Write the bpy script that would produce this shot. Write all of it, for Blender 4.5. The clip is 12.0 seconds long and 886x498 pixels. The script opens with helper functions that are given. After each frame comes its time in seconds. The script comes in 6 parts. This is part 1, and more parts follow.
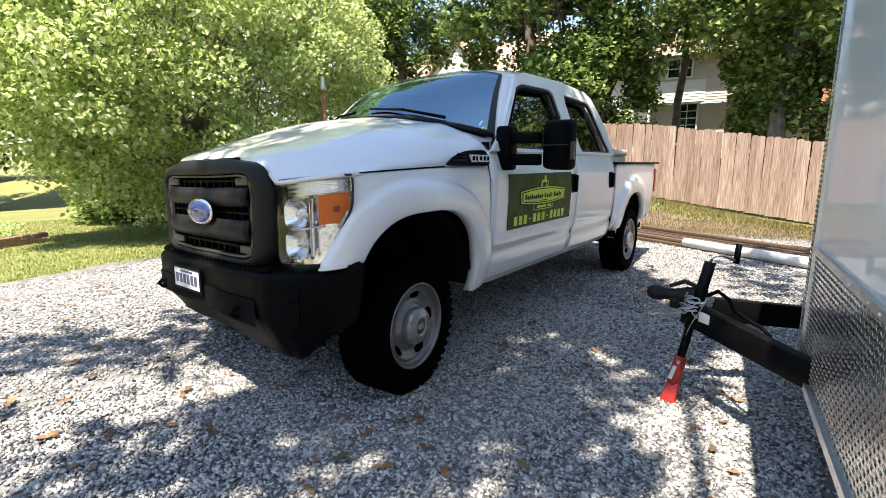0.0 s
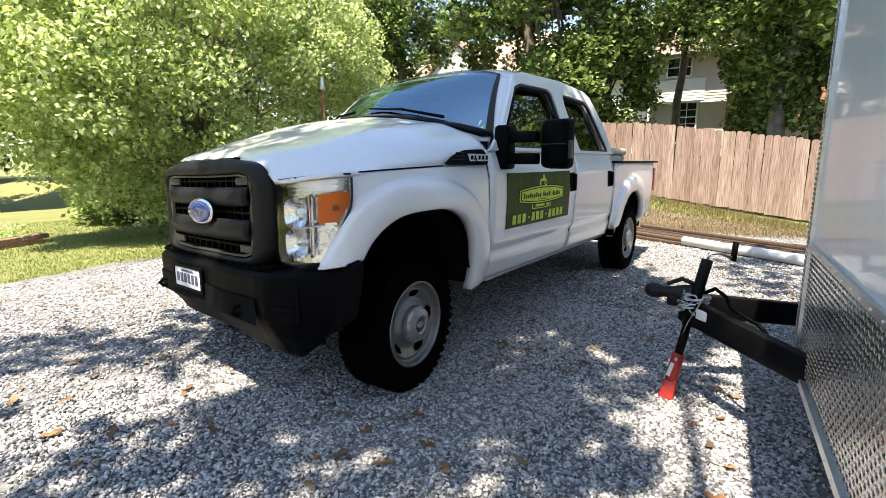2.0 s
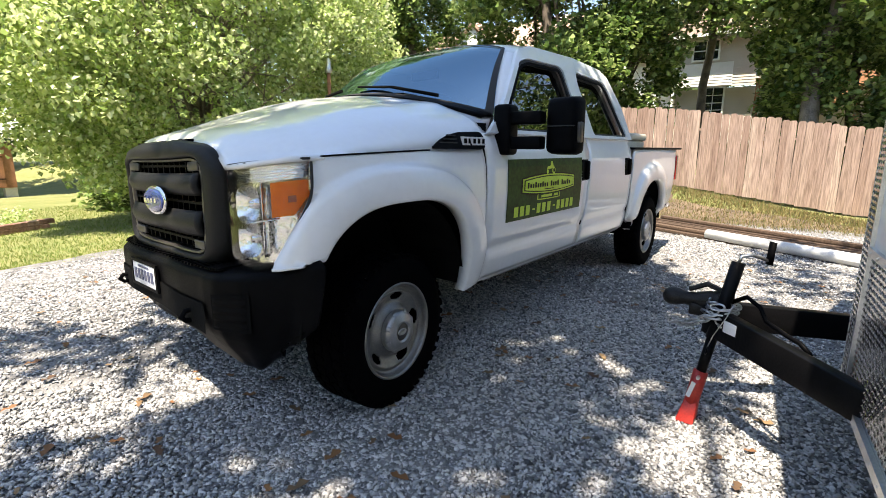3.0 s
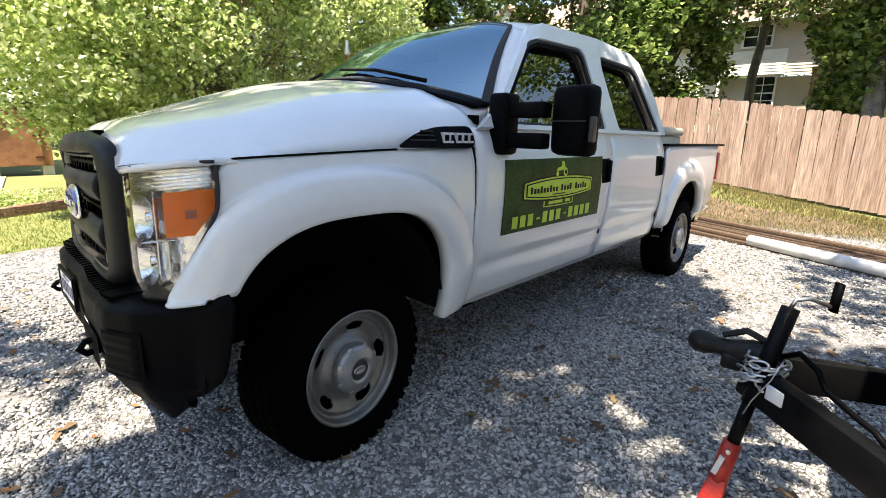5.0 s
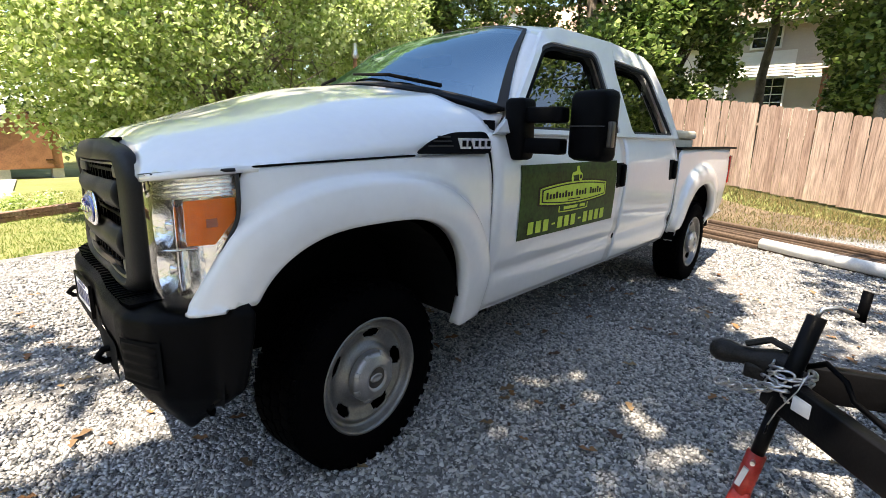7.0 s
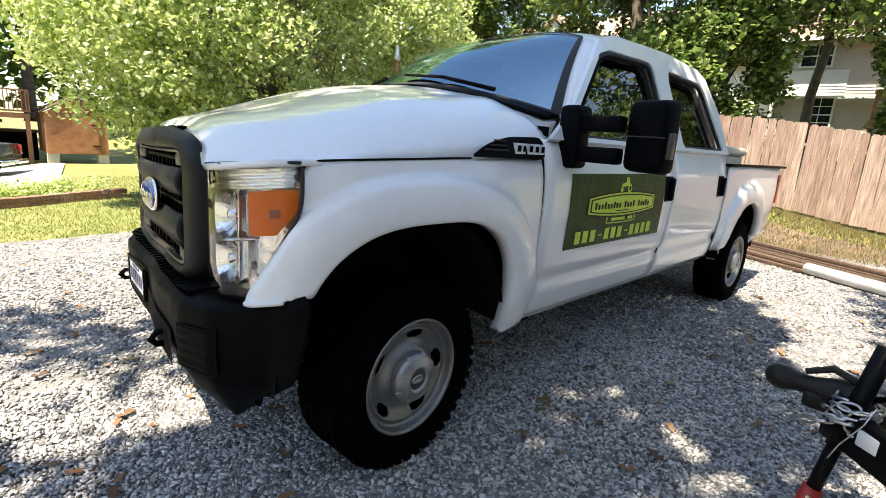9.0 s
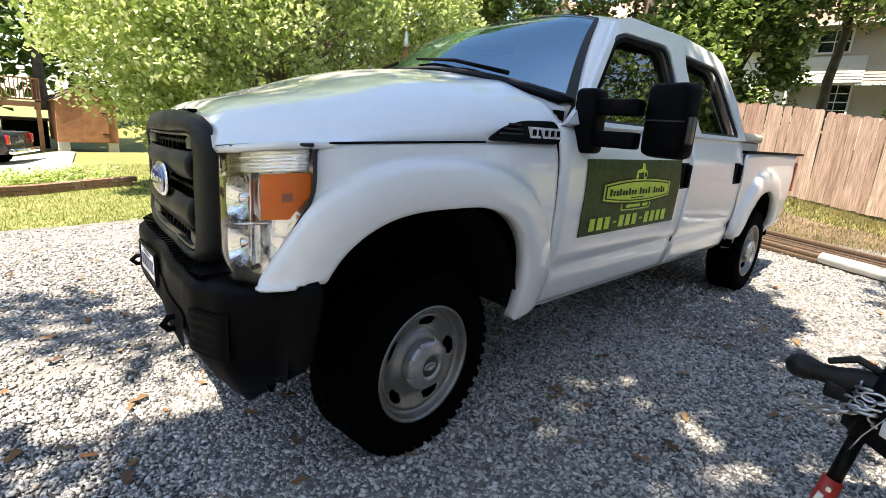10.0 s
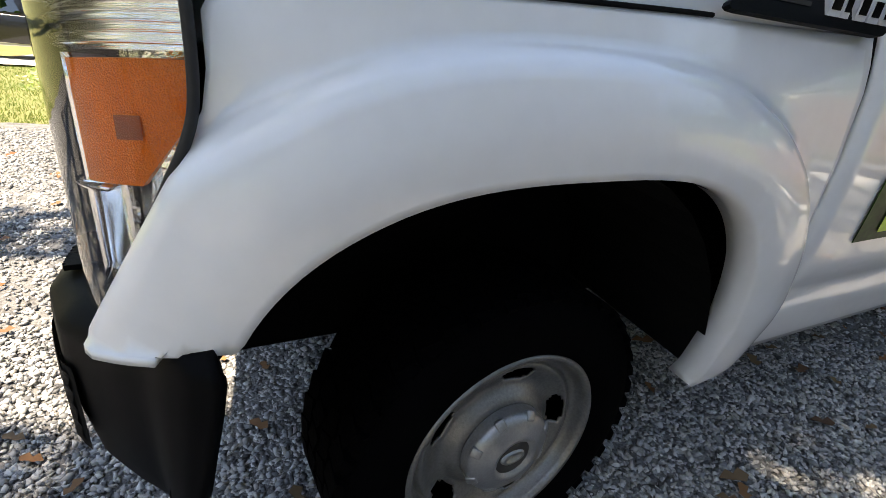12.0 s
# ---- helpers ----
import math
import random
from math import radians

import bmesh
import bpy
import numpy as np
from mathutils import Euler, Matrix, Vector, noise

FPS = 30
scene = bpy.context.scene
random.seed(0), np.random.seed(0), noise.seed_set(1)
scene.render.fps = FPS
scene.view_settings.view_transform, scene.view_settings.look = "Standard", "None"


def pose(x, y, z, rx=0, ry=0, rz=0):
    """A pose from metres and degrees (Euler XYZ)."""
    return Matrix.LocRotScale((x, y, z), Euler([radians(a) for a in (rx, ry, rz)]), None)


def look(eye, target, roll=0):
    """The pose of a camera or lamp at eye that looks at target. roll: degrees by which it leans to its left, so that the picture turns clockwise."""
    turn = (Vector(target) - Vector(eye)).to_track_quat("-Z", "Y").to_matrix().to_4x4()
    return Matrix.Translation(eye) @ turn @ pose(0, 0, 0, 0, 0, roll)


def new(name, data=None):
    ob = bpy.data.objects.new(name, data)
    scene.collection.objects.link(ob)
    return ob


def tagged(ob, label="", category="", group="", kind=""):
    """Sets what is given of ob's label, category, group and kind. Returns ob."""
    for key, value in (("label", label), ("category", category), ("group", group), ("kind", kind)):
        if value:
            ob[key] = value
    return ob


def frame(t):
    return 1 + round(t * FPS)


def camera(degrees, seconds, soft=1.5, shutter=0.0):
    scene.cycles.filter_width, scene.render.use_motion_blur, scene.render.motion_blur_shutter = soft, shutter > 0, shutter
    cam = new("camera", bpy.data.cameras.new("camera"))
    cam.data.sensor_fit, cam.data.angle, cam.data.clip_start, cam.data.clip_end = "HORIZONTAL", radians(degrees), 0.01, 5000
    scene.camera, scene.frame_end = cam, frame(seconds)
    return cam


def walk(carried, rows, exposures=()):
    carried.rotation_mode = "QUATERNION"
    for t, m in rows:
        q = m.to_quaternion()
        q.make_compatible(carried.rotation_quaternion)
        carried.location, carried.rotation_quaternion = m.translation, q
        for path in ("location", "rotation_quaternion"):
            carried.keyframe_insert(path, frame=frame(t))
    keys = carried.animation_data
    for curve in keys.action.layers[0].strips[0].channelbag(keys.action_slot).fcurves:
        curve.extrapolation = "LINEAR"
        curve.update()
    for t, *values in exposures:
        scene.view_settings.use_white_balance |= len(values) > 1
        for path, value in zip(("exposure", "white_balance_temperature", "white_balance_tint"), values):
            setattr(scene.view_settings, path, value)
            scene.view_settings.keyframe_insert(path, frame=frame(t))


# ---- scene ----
cam = camera(84.0, 12.0, soft=0.55)
PATH = [
    (0, (2.187, 2.67, 1.37), (0.581, 1.53, 1.019), 0.2),
    (0.5, (2.198, 2.665, 1.369), (0.591, 1.525, 1.022), 0.3),
    (1, (2.234, 2.65, 1.366), (0.635, 1.501, 1.015), -0.0),
    (1.5, (2.256, 2.651, 1.368), (0.658, 1.498, 1.024), -0.3),
    (2, (2.199, 2.689, 1.367), (0.594, 1.548, 1.015), 0.0),
    (2.5, (1.985, 2.674, 1.352), (0.399, 1.515, 0.979), 0.2),
    (3, (1.797, 2.599, 1.35), (0.241, 1.408, 0.948), 0.3),
    (5, (1.229, 2.486, 1.407), (-0.239, 1.207, 0.95), 1.5),
    (5.5, (1.244, 2.433, 1.414), (-0.213, 1.146, 0.944), 1.4),
    (6, (1.245, 2.427, 1.414), (-0.199, 1.126, 0.943), 1.6),
    (6.5, (1.239, 2.438, 1.423), (-0.214, 1.144, 0.964), 1.2),
    (8.5, (1.297, 2.367, 1.412), (-0.129, 1.031, 0.985), 3.5),
    (9, (1.305, 2.345, 1.408), (-0.083, 0.973, 0.971), 4.1),
    (9.5, (1.306, 2.336, 1.406), (-0.064, 0.948, 0.962), 4.4),
    (10, (1.301, 2.31, 1.386), (-0.06, 0.926, 0.905), 4.1),
    (10.5, (1.247, 2.208, 1.334), (-0.049, 0.791, 0.777), 4.4),
    (11, (0.972, 2.05, 1.341), (-0.191, 0.564, 0.677), 4.4),
    (11.5, (0.793, 1.863, 1.332), (-0.257, 0.335, 0.582), 5.9),
    (11.8, (0.655, 1.71, 1.30), (-0.27, 0.13, 0.500), 6.2),
    (12, (0.575, 1.585, 1.285), (-0.295, -0.01, 0.462), 6.2),
]
walk(cam, [(t, look(eye, target, roll)) for t, eye, target, roll in PATH], [(0, 1.54, 7250, 12.5), (3.0, 1.57, 7300, 12.5), (5.0, 1.71, 7600, 12.5), (10, 1.67, 7700, 12.5), (11.2, 1.60, 7950, 12.5), (12, 1.69, 8050, 13)])

# ---- light ----
SUN = Vector((0.39, 0.10, 0.915)).normalized()
world = bpy.data.worlds.new("sky_world")
scene.world = world
world.use_nodes = True
wn = world.node_tree
sky = wn.nodes.new("ShaderNodeTexSky")
sky.sky_type, sky.sun_disc = "NISHITA", False
sky.dust_density, sky.ozone_density = 0.4, 2.0
sky.sun_elevation = math.asin(SUN.z)
sky.sun_rotation = math.atan2(SUN.x, SUN.y)
wn.links.new(sky.outputs[0], wn.nodes["Background"].inputs[0])
wn.nodes["Background"].inputs[1].default_value = 0.125
sun_data = bpy.data.lights.new("sun", "SUN")
sun_data.energy, sun_data.angle, sun_data.color = 5.0, radians(0.55), (1.0, 0.95, 0.86)
sun_ob = new("sun", sun_data)
sun_ob.matrix_world = look(SUN * 60, (0, 0, 0))


# ---- materials ----
def mat(name, color, rough=0.6, metal=0.0, vary=0.15, scale=8.0, bump=0.0, bump_scale=60.0, second=None, coat=0.0, spec=0.5):
    """A surface with colour variation at two scales and a fine relief."""
    m = bpy.data.materials.new(name)
    m.use_nodes = True
    nt = m.node_tree
    b = nt.nodes["Principled BSDF"]
    b.inputs["Roughness"].default_value, b.inputs["Metallic"].default_value = rough, metal
    b.inputs["Coat Weight"].default_value = coat
    b.inputs["Coat Roughness"].default_value = 0.04
    b.inputs["Specular IOR Level"].default_value = spec
    co = nt.nodes.new("ShaderNodeTexCoord")
    lo, hi = nt.nodes.new("ShaderNodeTexNoise"), nt.nodes.new("ShaderNodeTexNoise")
    for n, s in ((lo, scale), (hi, scale * 9)):
        n.inputs["Scale"].default_value, n.inputs["Detail"].default_value = s, 5
        nt.links.new(co.outputs["Object"], n.inputs["Vector"])
    add = nt.nodes.new("ShaderNodeMath")
    add.operation = "MULTIPLY_ADD"
    add.inputs[1].default_value = 0.5
    nt.links.new(hi.outputs[0], add.inputs[0])
    half = nt.nodes.new("ShaderNodeMath")
    half.operation = "MULTIPLY"
    half.inputs[1].default_value = 0.5
    nt.links.new(lo.outputs[0], half.inputs[0])
    nt.links.new(half.outputs[0], add.inputs[2])
    ramp = nt.nodes.new("ShaderNodeValToRGB")
    dark = second or tuple(c * (1 - vary) for c in color)
    lite = color if second else tuple(min(1, c * (1 + vary)) for c in color)
    ramp.color_ramp.elements[0].position, ramp.color_ramp.elements[1].position = 0.36, 0.64
    ramp.color_ramp.elements[0].color, ramp.color_ramp.elements[1].color = (*dark, 1), (*lite, 1)
    nt.links.new(add.outputs[0], ramp.inputs[0])
    nt.links.new(ramp.outputs[0], b.inputs["Base Color"])
    if bump:
        t = nt.nodes.new("ShaderNodeTexNoise")
        t.inputs["Scale"].default_value, t.inputs["Detail"].default_value = bump_scale, 4
        nt.links.new(co.outputs["Object"], t.inputs["Vector"])
        bp = nt.nodes.new("ShaderNodeBump")
        bp.inputs["Strength"].default_value, bp.inputs["Distance"].default_value = bump, 0.01
        nt.links.new(t.outputs[0], bp.inputs["Height"])
        nt.links.new(bp.outputs[0], b.inputs["Normal"])
    return m


def island_mat(name, colors, rough=0.7, bump=0.0, translucent=0.0, by_object=False, grain=None, spec=0.3):
    """Colours spread over the pieces of a mesh, or over objects."""
    m = bpy.data.materials.new(name)
    m.use_nodes = True
    nt = m.node_tree
    b = nt.nodes["Principled BSDF"]
    b.inputs["Roughness"].default_value = rough
    b.inputs["Specular IOR Level"].default_value = spec
    rnd = nt.nodes.new("ShaderNodeObjectInfo" if by_object else "ShaderNodeNewGeometry").outputs["Random" if by_object else "Random Per Island"]
    ramp = nt.nodes.new("ShaderNodeValToRGB")
    els = ramp.color_ramp.elements
    while len(els) < len(colors):
        els.new(0.5)
    for i, c in enumerate(colors):
        els[i].position, els[i].color = i / max(1, len(colors) - 1), (*c, 1)
    nt.links.new(rnd, ramp.inputs[0])
    col = ramp.outputs[0]
    if grain:
        co, mp, no = nt.nodes.new("ShaderNodeTexCoord"), nt.nodes.new("ShaderNodeMapping"), nt.nodes.new("ShaderNodeTexNoise")
        mp.inputs["Scale"].default_value = grain
        no.inputs["Scale"].default_value, no.inputs["Detail"].default_value = 1.0, 6
        sh = nt.nodes.new("ShaderNodeVectorMath")
        sh.operation = "ADD"
        nt.links.new(co.outputs["Object"], sh.inputs[0])
        nt.links.new(rnd, sh.inputs[1])
        nt.links.new(sh.outputs[0], mp.inputs[0])
        nt.links.new(mp.outputs[0], no.inputs["Vector"])
        r2 = nt.nodes.new("ShaderNodeValToRGB")
        r2.color_ramp.elements[0].position, r2.color_ramp.elements[1].position = 0.33, 0.7
        r2.color_ramp.elements[0].color, r2.color_ramp.elements[1].color = (0.55, 0.52, 0.5, 1), (1.15, 1.12, 1.1, 1)
        nt.links.new(no.outputs[0], r2.inputs[0])
        mx = nt.nodes.new("ShaderNodeMix")
        mx.data_type, mx.blend_type = "RGBA", "MULTIPLY"
        mx.inputs[0].default_value = 1.0
        nt.links.new(col, mx.inputs[6])
        nt.links.new(r2.outputs[0], mx.inputs[7])
        col = mx.outputs[2]
        if bump:
            bp = nt.nodes.new("ShaderNodeBump")
            bp.inputs["Strength"].default_value, bp.inputs["Distance"].default_value = bump, 0.006
            nt.links.new(no.outputs[0], bp.inputs["Height"])
            nt.links.new(bp.outputs[0], b.inputs["Normal"])
    nt.links.new(col, b.inputs["Base Color"])
    if translucent:
        tr = nt.nodes.new("ShaderNodeBsdfTranslucent")
        nt.links.new(col, tr.inputs["Color"])
        ms = nt.nodes.new("ShaderNodeMixShader")
        ms.inputs[0].default_value = translucent
        nt.links.new(b.outputs[0], ms.inputs[1])
        nt.links.new(tr.outputs[0], ms.inputs[2])
        nt.links.new(ms.outputs[0], nt.nodes["Material Output"].inputs[0])
    return m


def glass_mat(name, color=(1, 1, 1), rough=0.0, see=0.75, bump=0.0, bump_vec=(1, 1, 60), ior=1.6, sheen=(1, 1, 1)):
    """Thin glass: a clear pane with a sharp reflection that grows at grazing angles."""
    m = bpy.data.materials.new(name)
    m.use_nodes = True
    nt = m.node_tree
    nt.nodes.remove(nt.nodes["Principled BSDF"])
    tr, gl, fr, ms = (nt.nodes.new(k) for k in ("ShaderNodeBsdfTransparent", "ShaderNodeBsdfGlossy", "ShaderNodeFresnel", "ShaderNodeMixShader"))
    tr.inputs[0].default_value = (*[c * see for c in color], 1)
    gl.inputs["Roughness"].default_value = rough
    gl.inputs["Color"].default_value = (*sheen, 1)
    fr.inputs[0].default_value = ior
    nt.links.new(fr.outputs[0], ms.inputs[0])
    nt.links.new(tr.outputs[0], ms.inputs[1])
    nt.links.new(gl.outputs[0], ms.inputs[2])
    nt.links.new(ms.outputs[0], nt.nodes["Material Output"].inputs[0])
    if bump:
        co, mp, no, bp = (nt.nodes.new(k) for k in ("ShaderNodeTexCoord", "ShaderNodeMapping", "ShaderNodeTexNoise", "ShaderNodeBump"))
        mp.inputs["Scale"].default_value = bump_vec
        no.inputs["Scale"].default_value = 1.0
        bp.inputs["Strength"].default_value, bp.inputs["Distance"].default_value = bump, 0.004
        nt.links.new(co.outputs["Object"], mp.inputs[0])
        nt.links.new(mp.outputs[0], no.inputs["Vector"])
        nt.links.new(no.outputs[0], bp.inputs["Height"])
        for n in (gl, fr):
            nt.links.new(bp.outputs[0], n.inputs["Normal"])
    return m


WHITE = mat("white_truck_paint", (0.72, 0.725, 0.73), 0.32, 0, 0.025, 3, coat=0.9)
BLACK_PLASTIC = mat("textured_black_plastic", (0.0030, 0.0030, 0.0034), 0.46, 0, 0.25, 20, 0.10, 900, spec=0.032)
GRILLE_GREY = mat("dark_grey_grille_plastic", (0.013, 0.0127, 0.0125), 0.45, 0, 0.15, 12, 0.06, 700, spec=0.12)
DEEP_BLACK = mat("black_liner", (0.003, 0.003, 0.003), 0.9, 0, 0.3, 10, 0.2, 60, spec=0.1)
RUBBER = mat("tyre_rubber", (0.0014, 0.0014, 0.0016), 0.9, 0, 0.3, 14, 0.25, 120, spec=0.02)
STEEL = mat("painted_steel_rim", (0.19, 0.186, 0.178), 0.36, 0.6, 0.22, 16, 0.08, 200)
GRILLE_TRIM = mat("bronze_grey_trim", (0.055, 0.05, 0.045), 0.35, 0.3, 0.15, 12)
HUBCAP = mat("silver_hub_cap", (0.30, 0.30, 0.30), 0.32, 0.6, 0.15, 20, 0.03, 150)
CHROME = mat("chrome", (0.85, 0.85, 0.86), 0.07, 1.0, 0.04, 6)
REFLECTOR = mat("faceted_reflector", (0.93, 0.93, 0.93), 0.13, 1.0, 0.03, 9, 0.75, 34)
RIBBED = mat('ribbed_silver_plastic', (0.95, 0.95, 0.95), 0.16, 1.0, 0.03, 9)
AMBER = mat("amber_reflector", (1.0, 0.20, 0.005), 0.28, 0, 0.15, 30, 0.5, 420, coat=0.1, spec=0.25)
AMBER_DARK = mat("dark_amber_bulb", (0.30, 0.05, 0.004), 0.3, 0, 0.2, 30)
BADGE_BLUE = mat("blue_badge_enamel", (0.012, 0.03, 0.16), 0.15, 0, 0.15, 20, coat=1.0)
GLASS = glass_mat("tinted_window_glass", (0.60, 0.78, 0.72), see=0.07, ior=2.1)
# blue sheen and high ior put the sky's reflection into the glass colour
WS_GLASS = glass_mat("sky_tinted_windshield_glass", (0.75, 0.9, 0.92), see=0.34, ior=4.2, sheen=(0.50, 0.80, 1.0))
LENS = glass_mat("headlight_lens", see=0.96, bump=0.25, bump_vec=(3, 3, 140))
CLEAR = glass_mat("clear_lens", see=0.98, ior=1.38)
INTERIOR = mat("grey_cab_interior", (0.10, 0.10, 0.105), 0.8, 0, 0.2, 10, 0.1, 120)
SEAM = mat("black_rubber_seal", (0.012, 0.012, 0.012), 0.7, 0, 0.2, 10)
SIGN_GREEN = mat("green_sign_print", (0.017, 0.050, 0.007), 0.4, 0, 0.55, 5, 0.0, 60, spec=0.12)
SIGN_LIME = mat("lime_sign_print", (0.52, 0.66, 0.08), 0.4, 0, 0.12, 6, spec=0.12)
SIGN_BLACK = mat("black_sign_print", (0.008, 0.010, 0.006), 0.4, 0, 0.1, 6, spec=0.1)
PLATE_WHITE = mat("white_plate", (0.62, 0.64, 0.68), 0.4, 0, 0.08, 15)
PLATE_INK = mat("dark_blue_plate_ink", (0.05, 0.06, 0.12), 0.4, 0, 0.1, 15)
BADGE_SILVER = mat("bright_badge_silver", (0.80, 0.80, 0.81), 0.35, 0.35, 0.05, 30)
RED_LENS = mat("red_lens", (0.35, 0.01, 0.008), 0.2, 0, 0.1, 20, coat=0.8)


# ---- mesh helpers ----
def finish(name, bm, material, parent=None, label="", smooth=False, thick=0.0, offset=-1.0, bevel=0.0):
    """Links a bmesh as one mesh object, under a thing or a part where one is given."""
    me = bpy.data.meshes.new(name)
    bmesh.ops.recalc_face_normals(bm, faces=bm.faces)
    if material in (GLASS, WS_GLASS, CLEAR, LENS):
        # panes face outwards from their vehicle
        hub = Vector((-1.5, 0.0, 1.2)) if len(bm.faces) > 1 and name != 'side_window' else Vector((0, 0, 1.2))
        if sum(f.normal.dot(f.calc_center_median() - hub) for f in bm.faces) < 0:
            bmesh.ops.reverse_faces(bm, faces=bm.faces)
    bm.to_mesh(me)
    bm.free()
    ob = new(name, me)
    for m in (material if isinstance(material, (list, tuple)) else (material,)):
        me.materials.append(m)
    if smooth:
        me.polygons.foreach_set("use_smooth", [True] * len(me.polygons))
    if thick:
        s = ob.modifiers.new("thickness", "SOLIDIFY")
        s.thickness, s.offset = thick, offset
    if bevel:
        v = ob.modifiers.new("edges", "BEVEL")
        v.width, v.segments, v.limit_method = bevel, 2, "ANGLE"
        me.polygons.foreach_set("use_smooth", [True] * len(me.polygons))
    if parent:
        ob.parent = parent
    if label:
        tagged(ob, label=label)
    return ob


def part(name, bm, material, parent, label="", **kw):
    return finish(name, bm, material, parent, label, **kw)


def thing(name, label, category, at=(0, 0, 0), group=""):
    ob = new(name)
    ob.location = at
    return tagged(ob, label, category, group)


def box(x0, x1, y0, y1, z0, z1, bm=None, m=None):
    bm = bm or bmesh.new()
    t = Matrix.Translation(((x0 + x1) / 2, (y0 + y1) / 2, (z0 + z1) / 2)) @ Matrix.Diagonal((abs(x1 - x0), abs(y1 - y0), abs(z1 - z0), 1))
    bmesh.ops.create_cube(bm, size=1, matrix=(m @ t) if m else t)
    return bm


def grid(fn, nu, nv, keep=None, bm=None):
    """A sheet of nu by nv quads through fn(u, v), u and v from 0 to 1."""
    bm = bm or bmesh.new()
    vs = [[bm.verts.new(fn(i / nu, j / nv)) for j in range(nv + 1)] for i in range(nu + 1)]
    for i in range(nu):
        for j in range(nv):
            if keep is None or keep((i + 0.5) / nu, (j + 0.5) / nv):
                try:
                    bm.faces.new((vs[i][j], vs[i + 1][j], vs[i + 1][j + 1], vs[i][j + 1]))
                except ValueError:
                    pass
    loose = [v for v in bm.verts if not v.link_faces]
    if loose:
        bmesh.ops.delete(bm, geom=loose, context="VERTS")
    return bm


def lathe(profile, n=48, bm=None, axis="y", at=(0, 0, 0), keep=None):
    """Turns (radius, height) pairs round an axis."""
    def fn(u, v):
        k = v * (len(profile) - 1)
        i = min(int(k), len(profile) - 2)
        r, h = (profile[i][q] + (profile[i + 1][q] - profile[i][q]) * (k - i) for q in (0, 1))
        a = u * 2 * math.pi
        c, s = r * math.cos(a), r * math.sin(a)
        p = (c, h, s) if axis == "y" else (c, s, h) if axis == "z" else (h, c, s)
        return Vector(p) + Vector(at)
    bm = grid(fn, n, len(profile) - 1, keep, bm)
    bmesh.ops.remove_doubles(bm, verts=bm.verts, dist=1e-5)
    return bm


def tube(points, radii, n=8, bm=None, caps=True):
    """A tapered tube through points."""
    bm = bm or bmesh.new()
    pts = [Vector(p) for p in points]
    radii = radii if isinstance(radii, (list, tuple)) else [radii] * len(pts)
    rings = []
    side = None
    for i, p in enumerate(pts):
        d = (pts[min(i + 1, len(pts) - 1)] - pts[max(i - 1, 0)]).normalized()
        if side is None:
            side = d.orthogonal().normalized()
        side = (side - d * side.dot(d)).normalized()
        up = d.cross(side)
        rings.append([bm.verts.new(p + (side * math.cos(k * 2 * math.pi / n) + up * math.sin(k * 2 * math.pi / n)) * radii[i]) for k in range(n)])
    for a, b in zip(rings, rings[1:]):
        for k in range(n):
            bm.faces.new((a[k], a[(k + 1) % n], b[(k + 1) % n], b[k]))
    if caps:
        bm.faces.new(rings[0][::-1])
        bm.faces.new(rings[-1])
    return bm


def plate(outer, holes, fn, bm=None):
    """A flat outline with holes, laid on a surface by fn(u, v)."""
    bm = bm or bmesh.new()
    edges = []
    for loop in (outer, *holes):
        vs = [bm.verts.new((a, b, 0)) for a, b in loop]
        edges += [bm.edges.new((vs[i], vs[(i + 1) % len(vs)])) for i in range(len(vs))]
    bmesh.ops.triangle_fill(bm, use_beauty=True, use_dissolve=False, edges=edges, normal=(0, 0, 1))
    for v in bm.verts:
        v.co = fn(v.co.x, v.co.y)
    return bm


def smoothed(poly, n=5, r=0.25):
    """An outline with its corners rounded."""
    out = []
    for i, p in enumerate(poly):
        p = Vector(p)
        a, b = Vector(poly[i - 1]), Vector(poly[(i + 1) % len(poly)])
        ra, rb = min(r, (a - p).length * 0.45), min(r, (b - p).length * 0.45)
        a, b = p + (a - p).normalized() * ra, p + (b - p).normalized() * rb
        for k in range(n + 1):
            t = k / n
            out.append(tuple(a * (1 - t) ** 2 + p * 2 * t * (1 - t) + b * t * t))
    return out


def lerp(x, table):
    """Reads a value off a short table of (x, value), smoothly."""
    if x <= table[0][0]:
        return table[0][1]
    for (a, p), (b, q) in zip(table, table[1:]):
        if x <= b:
            t = (x - a) / (b - a)
            return p + (q - p) * t
    return table[-1][1]


def mirror_bm(bm):
    for v in bm.verts:
        v.co.y = -v.co.y
    return bm

# ---- the white pickup; x ahead of its front axle, y to its left ----
truck = thing("pickup_truck", "white crew-cab pickup truck with black bumper and grille, parked on gravel", "pickup truck")
WHEELBASE, R_TYRE = 4.2, 0.415


def side_y(z):
    """Half width of the cab by height."""
    return lerp(z, [(0.50, 0.955), (0.58, 0.985), (0.72, 1.012), (0.90, 1.028), (1.10, 1.034), (1.25, 1.028), (1.34, 1.012), (1.40, 0.992), (1.45, 0.97), (1.95, 0.815), (2.06, 0.755)])


def super_r(phi, rx, rz, k):
    return (abs(math.cos(phi) / rx) ** k + abs(math.sin(phi) / rz) ** k) ** (-1 / k)


